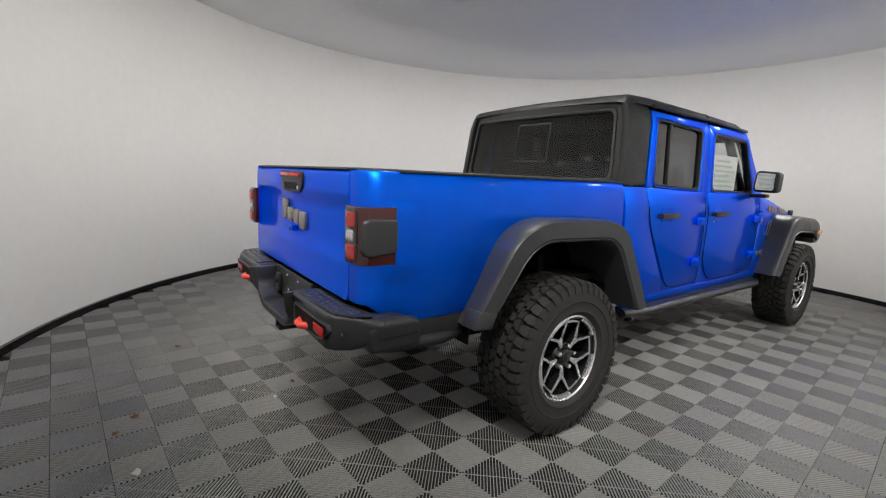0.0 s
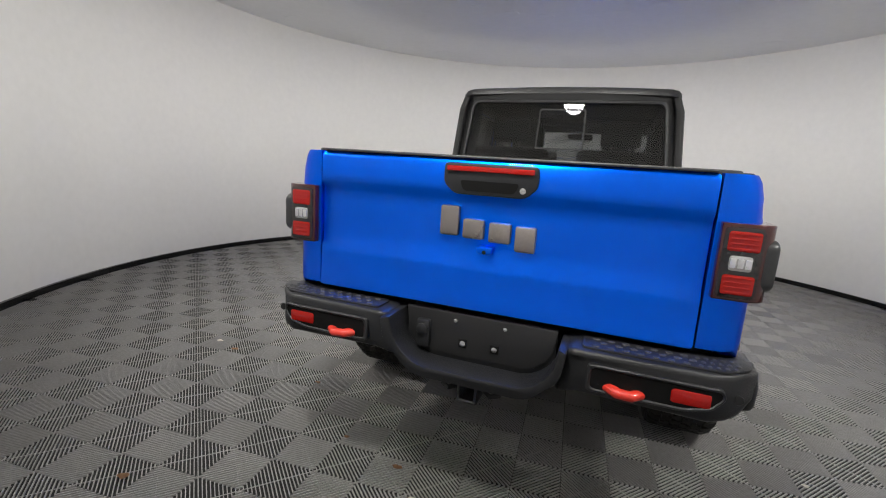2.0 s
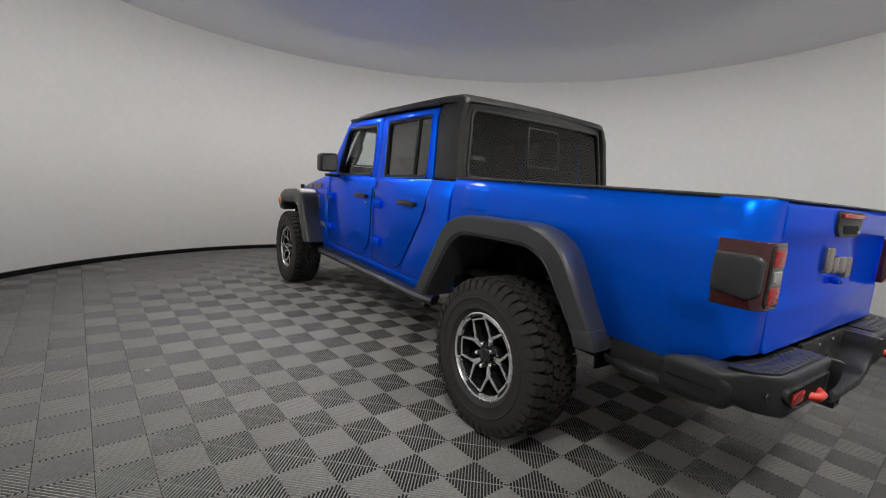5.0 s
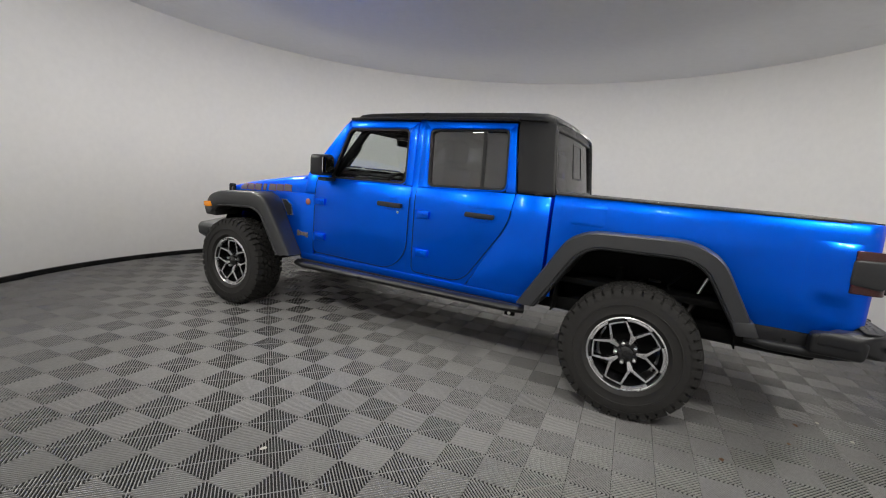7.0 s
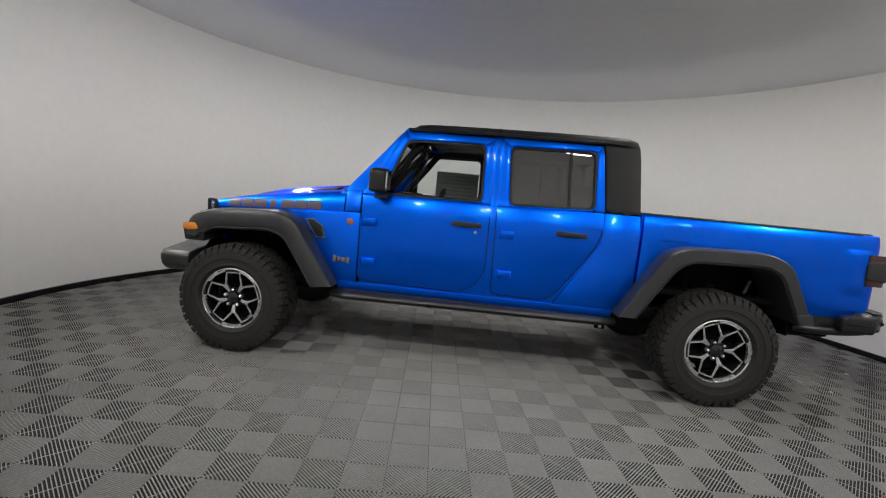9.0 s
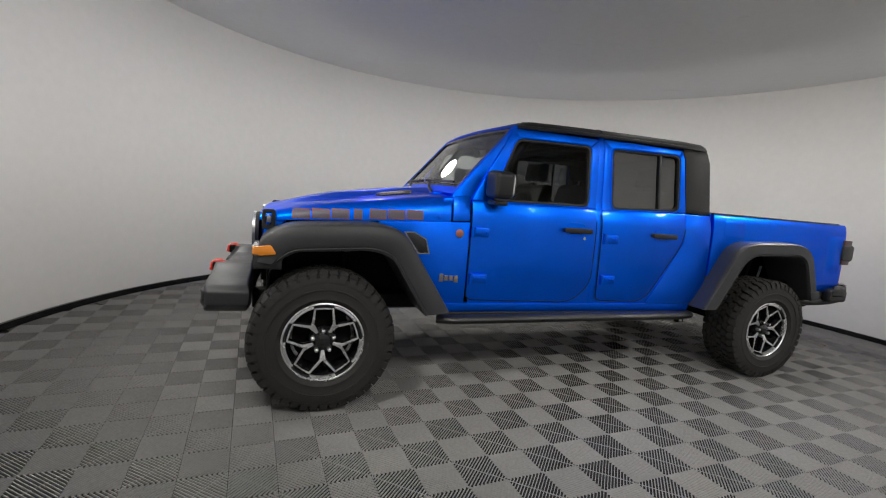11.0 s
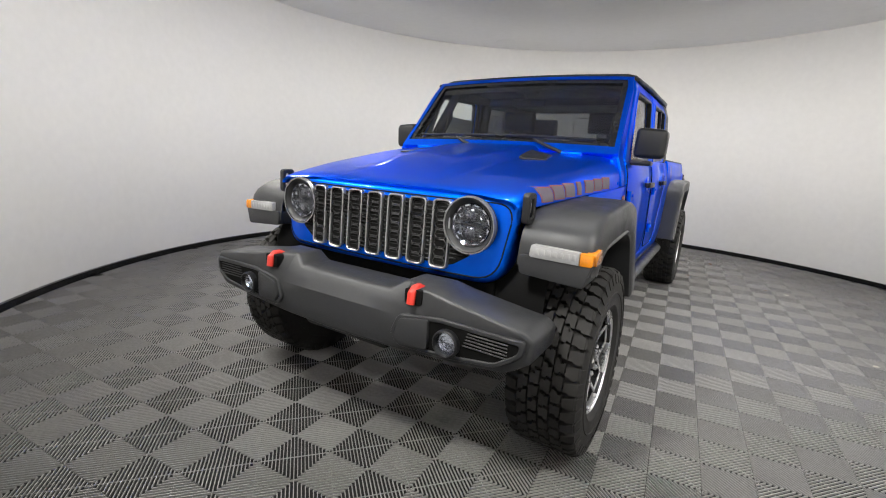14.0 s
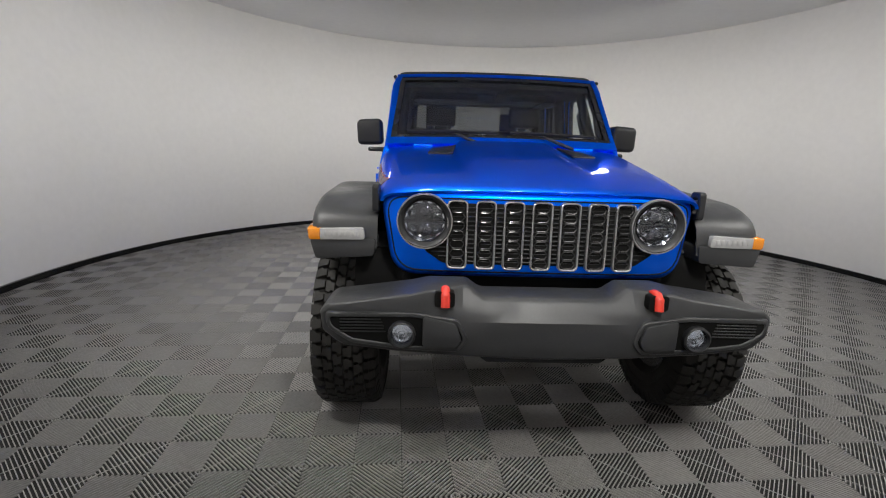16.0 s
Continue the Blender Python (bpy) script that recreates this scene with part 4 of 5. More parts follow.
for sx in (1, -1):
    arch = [(BED_F, 0.68), (BED_F, BED_TOP), (BED_R, BED_TOP), (BED_R, 0.775), (-2.72, 0.69), (-2.32, 0.69), (-2.13, 1.0), (-1.98, 1.06), (-1.48, 1.05), (-1.38, 0.99), (-1.20, 0.70)]
    cuts = [("z", z) for z in (0.80, 0.95, 1.12, 1.18, 1.22, 1.262)] + [("y", y) for y in (-2.77, -2.785, -2.80, -2.815, -2.828)]
    bedside = part("bed_side", slab(arch, "x", 0.0, 0.05, 0.010, cuts, bed_bend(sx), 3), PAINT, truck)
    # rear corner post that turns the side into the back
    rows = []
    for z in (0.775, 0.80, 0.95, 1.12, 1.165, 1.18, 1.22, 1.262, 1.278, 1.283):
        w = curve([(0.6, 0.765), (0.70, 0.782), (0.80, 0.788), (1.12, 0.786), (1.22, 0.778), (1.262, 0.768), (1.29, 0.752)], z) - CORNER
        arc = [math.radians(a) for a in (44, 52, 60, 68, 76, 83, 90)]
        rows.append([(sx * (w + CORNER * math.cos(a)), -2.77 - CORNER * math.sin(a), z) for a in arc] + [(sx * 0.657, -2.867, z), (sx * 0.655, -2.80, z)])
    part("corner_post", thicken(grid_mesh(rows), 0.01), PAINT, bedside)
    # the skin swells softly round the tail light
    rows = []
    for a in range(15):
        z = 0.850 + 0.330 * a / 14
        row = []
        for b in range(15):
            y = -2.540 - 0.245 * b / 14
            rise = lambda v, lo, hi: (lambda t: t * t * (3 - 2 * t))(max(0.0, min(1.0, (v - lo) / (hi - lo))))
            swell = 0.013 * rise(-y, 2.545, 2.66) * rise(z, 0.855, 0.925) * rise(-z, -1.178, -1.150) * rise(y, -2.785, -2.74)
            w = bed_bend(sx)(Vector((-0.0006 - swell, y, z)))
            row.append(w)
        rows.append(row)
    part("lamp_swell", thicken(grid_mesh(rows), 0.004), PAINT, bedside, "", 60)
    part("rail_cap", box(sx * 0.738 - 0.026, sx * 0.738 + 0.026, -2.70, BED_F, BED_TOP - 0.004, BED_TOP + 0.006, 0.003), BLACK, bedside)
    if sx < 0:
        o = rounded(rect(-1.525, -1.310, 1.105, 1.245), 0.03, 5)
        part("fuel_door", slab(o, "x", -0.0015, 0.004, 0.001, [("z", 1.12), ("z", 1.18), ("z", 1.22)], bed_bend(sx)), PAINT, bedside)
part("bed_front_wall", box(-0.74, 0.74, BED_F - 0.04, BED_F + 0.008, 0.60, BED_TOP, 0.006), PAINT, truck)
part("bed_floor", box(-0.72, 0.72, -2.80, BED_F, 0.72, 0.76, 0.004), UNDER_AND_SHADE, truck)
tonneau = rounded([(-0.69, -2.83), (0.69, -2.83), (0.725, -2.76), (0.725, BED_F), (-0.725, BED_F), (-0.725, -2.76)], 0.03, 4)
part("tonneau_cover", slab(tonneau, "z", BED_TOP - 0.02, BED_TOP + 0.010, 0.006), VINYL, truck, "black vinyl tonneau cover over the bed")

# tailgate
def gate_bend(c):
    """Two horizontal creases; the band above the upper one stands out slightly."""
    if c.y > -2.85:
        return c
    d = curve([(0.77, 0.012), (0.80, 0.004), (0.925, 0.0), (0.950, -0.012), (1.150, -0.012), (1.172, 0.004), (1.262, 0.004), (1.285, -0.010)], c.z)
    return (c.x, c.y - d, c.z)


gate = rounded([(-0.651, 0.772), (0.651, 0.772), (0.651, 1.283), (-0.651, 1.283)], 0.012, 3)
tailgate = part("tailgate", slab(gate, "y", -2.80, -2.868, 0.006, [("z", z) for z in (0.80, 0.90, 0.925, 0.950, 1.0, 1.10, 1.150, 1.172, 1.20, 1.262)] + [("x", 0.0)], gate_bend), PAINT, truck, "blue tailgate with creases and a grey emblem")
part("gate_cap", box(-0.645, 0.645, -2.872, -2.80, 1.283, 1.289, 0.002), BLACK, tailgate)
hb = rounded([(-0.118, 1.165), (0.118, 1.165), (0.158, 1.20), (0.158, 1.268), (-0.158, 1.268), (-0.158, 1.20)], 0.018, 4)
handle = part("tailgate_handle", slab(hb, "y", -2.862, -2.884, 0.006), BLACK, tailgate, "black tailgate handle with red stop lamp")
part("stop_lamp", box(-0.145, 0.145, -2.895, -2.88, 1.241, 1.258, 0.004), REDLENS, handle, "red high stop lamp")
# thin black patch stands for the shaded opening under the handle
part("handle_cup", slab(rounded([(-0.085, 1.178), (0.085, 1.178), (0.10, 1.212), (-0.10, 1.212)], 0.012, 3), "y", -2.883, -2.8865), UNDER_AND_SHADE, handle)
part("lock", lathe([(0.0, 0.010), (-0.005, 0.010), (-0.006, 0.0)], "y", 14, False, None, (0.112, -2.884, 1.190)), STEEL, handle)
for x0, x1, z0, z1 in ((-0.165, -0.097, 1.022, 1.125), (-0.083, -0.008, 1.018, 1.086), (0.008, 0.083, 1.013, 1.081), (0.097, 0.165, 0.992, 1.077)):
    part("emblem_block", box(x0, x1, -2.878, -2.852, z0, z1, 0.008), BADGE, tailgate, "bronze-grey raised emblem block")
part("rear_camera", slab([(-0.022, 0.972), (0.026, 0.972), (0.030, 0.998), (-0.026, 0.998)], "y", -2.855, -2.890, 0.006), PAINT, tailgate)
part("camera_lens", lathe([(0, 0.007), (-0.004, 0.006), (-0.005, 0.0)], "y", 12, False, None, (0.002, -2.888, 0.980)), UNDER_AND_SHADE, tailgate)

# tail lights
for sx in (1, -1):
    plan = [(0.668, -2.75), (0.668, -2.895), (0.768, -2.895), (0.803, -2.868), (0.810, -2.738), (0.775, -2.730)]
    tl = part("tail_light", slab([(sx * a, b) for a, b in rounded(plan, [0.004, 0.010, 0.03, 0.03, 0.01, 0.0], 5)], "z", 0.936, 1.152, 0.010, (), None, 3), REDRIM, truck, "red and clear tail light with dark smoked side")
    part("lens_gap", slab([(sx * a, b) for a, b in rounded([(0.676, 0.945), (0.771, 0.945), (0.771, 1.142), (0.676, 1.142)], 0.014, 4)], "y", -2.880, -2.8985, 0.002), RIMBLACK, tl)
    for x0, z0, z1, mat, nm in ((0.686, 1.076, 1.131, REDLENS, "stop_lens"), (0.696, 1.022, 1.064, CLEARLENS, "reverse_lens"), (0.686, 0.955, 1.010, REDLENS, "turn_lens")):
        clear = mat is CLEARLENS
        x1 = 0.764 if not clear else 0.752
        lens = part(nm, slab([(sx * a, b) for a, b in rounded([(x0, z0), (x1, z0), (x1, z1), (x0, z1)], 0.008, 3)], "y", -2.885, -2.9020, 0.003), mat, tl)
        if clear:
            for c in range(3):
                xc = x0 + (x1 - x0) * (c + 0.5) / 3
                part("light_cell", slab([(sx * a, b) for a, b in rounded(rect(xc - 0.0075, xc + 0.0075, z0 + 0.007, z1 - 0.007), 0.004, 3)], "y", -2.900, -2.9045, 0.002), CHROME, lens)
        else:
            for c in range(4):
                zc = z0 + (z1 - z0) * (c + 0.5) / 4
                part("lens_rib", box(-0.034, 0.034, -0.002, 0.002, -0.0028, 0.0028, 0.001, None, Matrix.Translation((sx * (x0 + x1) / 2, -2.9025, zc))), mat, lens)
    cover = [(-2.732, 0.978), (-2.862, 0.966), (-2.886, 0.985), (-2.886, 1.096), (-2.862, 1.112), (-2.732, 1.108)]
    part("side_cover", slab(rounded(cover, 0.02, 4), "x", sx * 0.776, sx * 0.815, 0.012, (), None, 3), FLARE, tl, "smoked grey side cover")

# the bed's tail is a little shorter than the outlines above
for ob in truck.children:
    if ob.name.split(".")[0] in ("bed_side", "tailgate", "tail_light", "tonneau_cover", "bed_floor"):
        for piece in [ob] + ob.children_recursive:
            for v in piece.data.vertices:
                if v.co.y < -2.38:
                    v.co.y = -2.38 + (v.co.y + 2.38) * 0.933

# rear bumper
def rb_bend(c):
    x = abs(c.x)
    return (c.x, c.y + 0.14 * max(0.0, (x - 0.6) / 0.20) ** 3, c.z)


wing = [(0.278, 0.640), (0.345, 0.672), (0.64, 0.665), (0.75, 0.680), (0.806, 0.715), (0.806, 0.778), (0.765, 0.808), (0.320, 0.808), (0.292, 0.790), (0.285, 0.70)]
bm = slab([(-0.268, 0.612), (0.268, 0.612), (0.268, 0.805), (-0.268, 0.805)], "y", -2.80, -2.922, 0.008)
for sx in (1, -1):
    bm = merge(bm, slab([(sx * a, b) for a, b in wing], "y", -2.80, -2.985, 0.016, [("x", sx * x) for x in (0.55, 0.62, 0.7)], rb_bend, 3))
rbump = part("rear_bumper", bm, BLACK, truck, "black moulded rear bumper with step pads and red hooks")
po = rounded([(-0.308, 0.800), (-0.296, 0.690), (-0.205, 0.600), (0.205, 0.600), (0.296, 0.690), (0.308, 0.800)], [0, 0.05, 0.05, 0.05, 0.05, 0], 5)
pi_ = rounded([(-0.282, 0.800), (-0.268, 0.702), (-0.190, 0.640), (0.190, 0.640), (0.268, 0.702), (0.282, 0.800)], [0, 0.05, 0.05, 0.05, 0.05, 0], 5)
part("plate_surround", slab(po + pi_[::-1], "y", -2.86, -3.035, 0.007), BLACK, rbump, "black U-shaped lip round the plate recess")
part("plate_panel", slab(rounded([(-0.268, 0.812), (-0.256, 0.718), (-0.188, 0.658), (0.188, 0.658), (0.256, 0.718), (0.268, 0.812)], [0.005, 0.03, 0.03, 0.03, 0.03, 0.005], 4), "y", -2.915, -2.930, 0.003), HARDTOP, rbump)
for bx, bz, r in ((-0.050, 0.708, 0.010), (0.064, 0.708, 0.010), (-0.080, 0.788, 0.007), (0.096, 0.788, 0.007)):
    part("plate_bolt", lathe([(0.0, r), (-0.006, r), (-0.009, 0.0)], "y", 10, False, None, (bx, -2.931, bz)), STEEL, rbump, "bright bolt head")
    if r > 0.008:
        part("bolt_clip", box(bx - 0.015, bx + 0.015, -2.934, -2.927, bz - 0.015, bz + 0.015, 0.002), UNDER_AND_SHADE, rbump)
socket = part("plug_socket", box(-0.222, -0.172, -2.952, -2.925, 0.675, 0.775, 0.008), BLACK, rbump)
part("socket_cap", lathe([(0.0, 0.021), (-0.010, 0.021), (-0.013, 0.016), (-0.013, 0.0)], "y", 16, False, None, (-0.197, -2.950, 0.742)), BLACK, socket)
for sx in (1, -1):
    pad = rounded([(sx * a, b) for a, b in ((0.345, -2.965), (0.345, -2.860), (0.785, -2.840), (0.760, -2.915), (0.68, -2.962))], 0.02, 4)
    step = part("step_pad", slab(pad, "z", 0.806, 0.815, 0.003), BLACK, rbump, "black step pad with raised studs")
    bm = None
    for i in range(12):
        for j in range(3):
            x = 0.375 + i * 0.031 + (0.0155 if j % 2 else 0)
            y = -2.950 + j * 0.030 + 0.016 * max(0, (x - 0.60) / 0.15)
            bm = lathe([(0.0, 0.0085), (0.003, 0.0075), (0.005, 0.0)], "z", 8, False, bm, (sx * x, y, 0.8145))
    part("stud_pattern", bm, STUD, step)
    wo = [(0.362, 0.775), (0.668, 0.775), (0.690, 0.745), (0.64, 0.708), (0.56, 0.690), (0.362, 0.690)]
    win = [(sx * a, b) for a, b in rounded(wo, 0.015, 3)]
    wii = [(sx * a, b) for a, b in rounded(inset(wo, 0.010), 0.012, 3)]
    part("hook_window", ring_slab(win, wii, "y", -2.965, -2.996, 0.003, [("x", sx * 0.55), ("x", sx * 0.62)], rb_bend), BLACK, rbump)
    # the wing is solid; this black face imitates a deep shaded window
    part("window_back", slab(wii, "y", -2.96, -2.991, 0.0, [("x", sx * 0.55), ("x", sx * 0.62)], rb_bend), UNDER_AND_SHADE, rbump)
    part("reflector", slab([(sx * a, b) for a, b in rounded(rect(0.535, 0.635, 0.712, 0.752), 0.008, 3)], "y", -2.965, -2.9945, 0.003, [("x", sx * 0.58)], rb_bend), REDLENS, rbump, "red rear reflector")
    hk = tube([(sx * 0.412, -2.95, 0.712), (sx * 0.414, -2.990, 0.710), (sx * 0.428, -3.006, 0.708), (sx * 0.456, -3.006, 0.706), (sx * 0.470, -2.990, 0.708), (sx * 0.472, -2.95, 0.712)], 0.0165, 12, True, None, 0.9)
    part("tow_hook", hk, REDHOOK, rbump, "red painted steel tow hook")
    part("sensor", lathe([(0.0, 0.014), (-0.004, 0.013), (-0.005, 0.0)], "y", 14, False, None, (sx * 0.735, -2.948, 0.738)), BLACK, rbump)
WIDER = [(0.0, 0.0), (0.345, 0.346), (0.442, 0.478), (0.585, 0.660), (0.735, 0.767), (0.806, 0.842)]
for ob in [rbump] + rbump.children_recursive:
    for v in ob.data.vertices:
        x, y, z = v.co
        v.co = (math.copysign(curve(WIDER, abs(x)), x), y + curve([(0.0, 0.085), (0.27, 0.085), (0.32, 0.035), (0.9, 0.035)], abs(x)), z - 0.062)
hitch = part("hitch_receiver", ring_slab(rect(-0.036, 0.036, 0.468, 0.540), rect(-0.025, 0.025, 0.479, 0.529), "y", -2.66, -2.925, 0.004), BLACK, truck, "black square hitch receiver")
for sx in (1, -1):
    part("chain_loop", tube([(sx * 0.04, -2.86, 0.500), (sx * 0.075, -2.90, 0.500), (sx * 0.10, -2.88, 0.500), (sx * 0.09, -2.82, 0.500)], 0.009, 8), BLACK, hitch)
part("exhaust_pipe", tube([(0.55, -2.1, 0.50), (0.58, -2.4, 0.52), (0.60, -2.55, 0.52)], 0.035, 14), UNDER_AND_SHADE, truck)

# hardtop
roof_rows = []
for y, zt, w in ((0.502, 1.752, 0.690), (0.462, 1.776, 0.694), (0.39, 1.786, 0.696), (0.0, 1.797, 0.698), (-0.5, 1.806, 0.700), (-0.90, 1.810, 0.700), (-1.055, 1.806, 0.699), (-1.108, 1.790, 0.694), (-1.130, 1.755, 0.688)):
    row = []
    for f, d in ((1.0, -0.058), (1.0, -0.034), (0.975, -0.012), (0.92, -0.002), (0.7, 0.004), (0.35, 0.010), (0.0, 0.012)):
        row.append((f * w, y, zt + d))
    roof_rows.append([(-x, y, z) for x, y, z in row] + [(x, y, z) for x, y, z in row[-2::-1]])
roof = part("hardtop", thicken(grid_mesh(roof_rows), 0.02), HARDTOP, truck, "black grained removable hardtop with rear window", 50)
seam = [(0.701, 1.768), (0.684, 1.789), (0.644, 1.799), (0.490, 1.805), (0.245, 1.811)]
part("roof_seam", tube([(-a, -0.128, b - 0.002) for a, b in seam] + [(0.0, -0.128, 1.811)] + [(a, -0.128, b - 0.002) for a, b in reversed(seam)], 0.0035, 6), UNDER_AND_SHADE, roof)
for sx in (1, -1):
    # side of the hardtop behind the rear door
    o = [(-0.930, 1.266), (-1.180, 1.266), (-1.165, 1.40), (-1.130, 1.735), (-1.112, 1.768), (-0.874, 1.755)]
    part("hardtop_side", side_panel([o], sx, 0.05, 0.020, -0.002, [("z", z) for z in (1.30, 1.48, 1.66)]), HARDTOP, roof)
    part("drip_rail", tube([(sx * 0.712, 0.53, 1.728), (sx * 0.716, 0.0, 1.744), (sx * 0.714, -0.88, 1.752)], 0.012, 8), HARDTOP, roof)
# back of the cab with the window opening


def back_bend(c):
    v = (c.z - 1.26) / 0.5
    return (c.x * (1 - 0.075 * v), c.y + 0.062 * v - 0.03 * (1 - (c.x / 0.75) ** 2) + 0.06 * max(0, (abs(c.x) - 0.66) / 0.09) ** 2, c.z)


bo = rounded(rect(-0.752, 0.752, 1.26, 1.775), [0.01, 0.01, 0.07, 0.07], 6)
bi = rounded(rect(-0.665, 0.665, 1.295, 1.712), 0.05, 6)
part("hardtop_back", ring_slab(bo, bi, "y", -1.11, -1.165, 0.012, [("x", x) for x in (-0.7, -0.66, -0.4, 0.0, 0.4, 0.66, 0.7)], back_bend), HARDTOP, roof)
part("rear_window_seal", ring_slab(rounded(rect(-0.675, 0.675, 1.286, 1.721), 0.05, 6), rounded(rect(-0.655, 0.655, 1.303, 1.703), 0.05, 6), "y", -1.15, -1.172, 0.003, [("x", x) for x in (-0.4, 0.0, 0.4)], back_bend), BLACK, roof)
part("rear_window", slab(rounded(rect(-0.67, 0.67, 1.29, 1.717), 0.05, 6), "y", -1.150, -1.156, 0.0, [("x", x) for x in (-0.4, -0.2, 0.0, 0.2, 0.4)], back_bend), TINTED, roof, "dark tinted rear window with sliding centre")
part("slider_frame", ring_slab(rounded(rect(-0.16, 0.16, 1.40, 1.665), 0.02, 4), rounded(rect(-0.150, 0.150, 1.410, 1.655), 0.016, 4), "y", -1.153, -1.160, 0.0, [("x", 0.0)], back_bend), BLACK, roof)
part("cab_back", box(-0.752, 0.752, -1.178, -1.13, 0.58, 1.262, 0.012), PAINT, truck)

# interior
part("cab_floor", box(-0.72, 0.72, -1.13, 0.95, 0.58, 0.64, 0.01), UNDER_AND_SHADE, truck)
part("headliner", box(-0.66, 0.66, -1.08, 0.42, 1.715, 1.735, 0.006), SEAT, truck)
dash = part("dashboard", slab([(0.42, 0.95), (0.44, 1.18), (0.52, 1.235), (0.86, 1.245), (0.90, 0.80), (0.55, 0.80)], "x", -0.70, 0.70, 0.03, (), None, 3), SEAT, truck, "black dashboard")
part("instrument_hood", slab([(0.44, 1.18), (0.44, 1.275), (0.60, 1.275), (0.66, 1.235)], "x", -0.55, -0.22, 0.02), SEAT, dash)
part("centre_screen", box(-0.15, 0.15, 0.425, 0.45, 1.06, 1.20, 0.006), RIMBLACK, dash)
wheel_ring = lathe([(0.015 * math.cos(2 * math.pi * k / 8), 0.185 + 0.015 * math.sin(2 * math.pi * k / 8)) for k in range(8)], "y", 36, True)
for a in (0, 120, 240):
    wheel_ring = tube([(0, 0.0, 0), (0.18 * math.sin(radians(a + 180)), 0.0, 0.18 * math.cos(radians(a + 180)))], 0.016, 8, True, wheel_ring)
wheel_ring = lathe([(-0.025, 0.0), (-0.02, 0.06), (0.02, 0.06), (0.025, 0.0)], "y", 20, False, wheel_ring)
bmesh.ops.transform(wheel_ring, matrix=pose(-0.38, 0.33, 1.155, 24, 0, 0), verts=wheel_ring.verts)
part("steering_wheel", wheel_ring, SEAT, truck, "black steering wheel")


def seat(x, y, back=0.25, wide=0.25):
    s = part("seat", slab(rounded([(y - 0.22, 0.80), (y + 0.28, 0.84), (y + 0.30, 0.94), (y - 0.22, 0.92)], 0.05, 4), "x", x - wide, x + wide, 0.04, (), None, 3), SEAT, truck, "black leather seat")
    part("backrest", slab(rounded([(y - 0.26, 0.88), (y - 0.10, 0.88), (y - back, 1.42), (y - back - 0.11, 1.42)], 0.05, 4), "x", x - wide, x + wide, 0.05, (), None, 3), SEAT, s)
    part("headrest", slab(rounded([(y - back - 0.11, 1.45), (y - back - 0.01, 1.45), (y - back - 0.03, 1.62), (y - back - 0.12, 1.62)], 0.04, 4), "x", x - 0.13, x + 0.13, 0.035, (), None, 3), SEAT, s)
    part("headrest_posts", tube([(x - 0.06, y - back - 0.06, 1.38), (x - 0.06, y - back - 0.06, 1.50)], 0.008, 8, True, tube([(x + 0.06, y - back - 0.06, 1.38), (x + 0.06, y - back - 0.06, 1.50)], 0.008, 8)), GREYMETAL, s)
    return s


seat(-0.37, 0.05)
seat(0.37, 0.05)
seat(-0.38, -0.72, 0.12, 0.28)
seat(0.38, -0.72, 0.12, 0.28)
for sx in (1, -1):
    part("roll_bar", tube([(sx * 0.66, 0.72, 1.27), (sx * 0.635, 0.42, 1.66), (sx * 0.625, 0.30, 1.69), (sx * 0.625, -0.95, 1.69), (sx * 0.65, -1.05, 1.30)], 0.033, 10), SEAT, truck)
    part("roll_hoop", tube([(sx * 0.69, -0.13, 0.7), (sx * 0.675, -0.13, 1.30), (sx * 0.625, -0.13, 1.69)], 0.035, 10), SEAT, truck)
    part("grab_handle", tube([(sx * 0.655, 0.66, 1.33), (sx * 0.615, 0.62, 1.36), (sx * 0.605, 0.52, 1.50), (sx * 0.63, 0.50, 1.56)], 0.014, 8), SEAT, truck)
part("roll_crossbar", tube([(-0.62, -0.13, 1.69), (0.62, -0.13, 1.69)], 0.033, 10), SEAT, truck)
im = part("inner_mirror", slab(rounded(rect(-0.12, 0.12, 1.575, 1.635), 0.02, 4), "y", 0.46, 0.485, 0.01), SEAT, truck)
part("mirror_stalk", tube([(0, 0.48, 1.60), (0, 0.56, 1.655)], 0.012, 8), SEAT, im)
part("sensor_box", slab([(0.47, 1.66), (0.56, 1.655), (0.50, 1.72), (0.44, 1.72)], "x", -0.07, 0.07, 0.01), SEAT, truck)
sticker = part("window_sticker", box(0.722, 0.7235, -0.02, 0.42, 1.255, 1.52, 0.0), PAPER, truck, "white printed price sheet on the window")
for j in range(6):
    part("print_line", box(0.7195, 0.7215, 0.02 + 0.03 * (j % 2), 0.38 - 0.05 * (j % 3), 1.285 + j * 0.037, 1.300 + j * 0.037), INK, sticker)
    part("print_line", box(0.7240, 0.7260, 0.02 + 0.03 * (j % 2), 0.38 - 0.05 * (j % 3), 1.285 + j * 0.037, 1.300 + j * 0.037), INK, sticker)


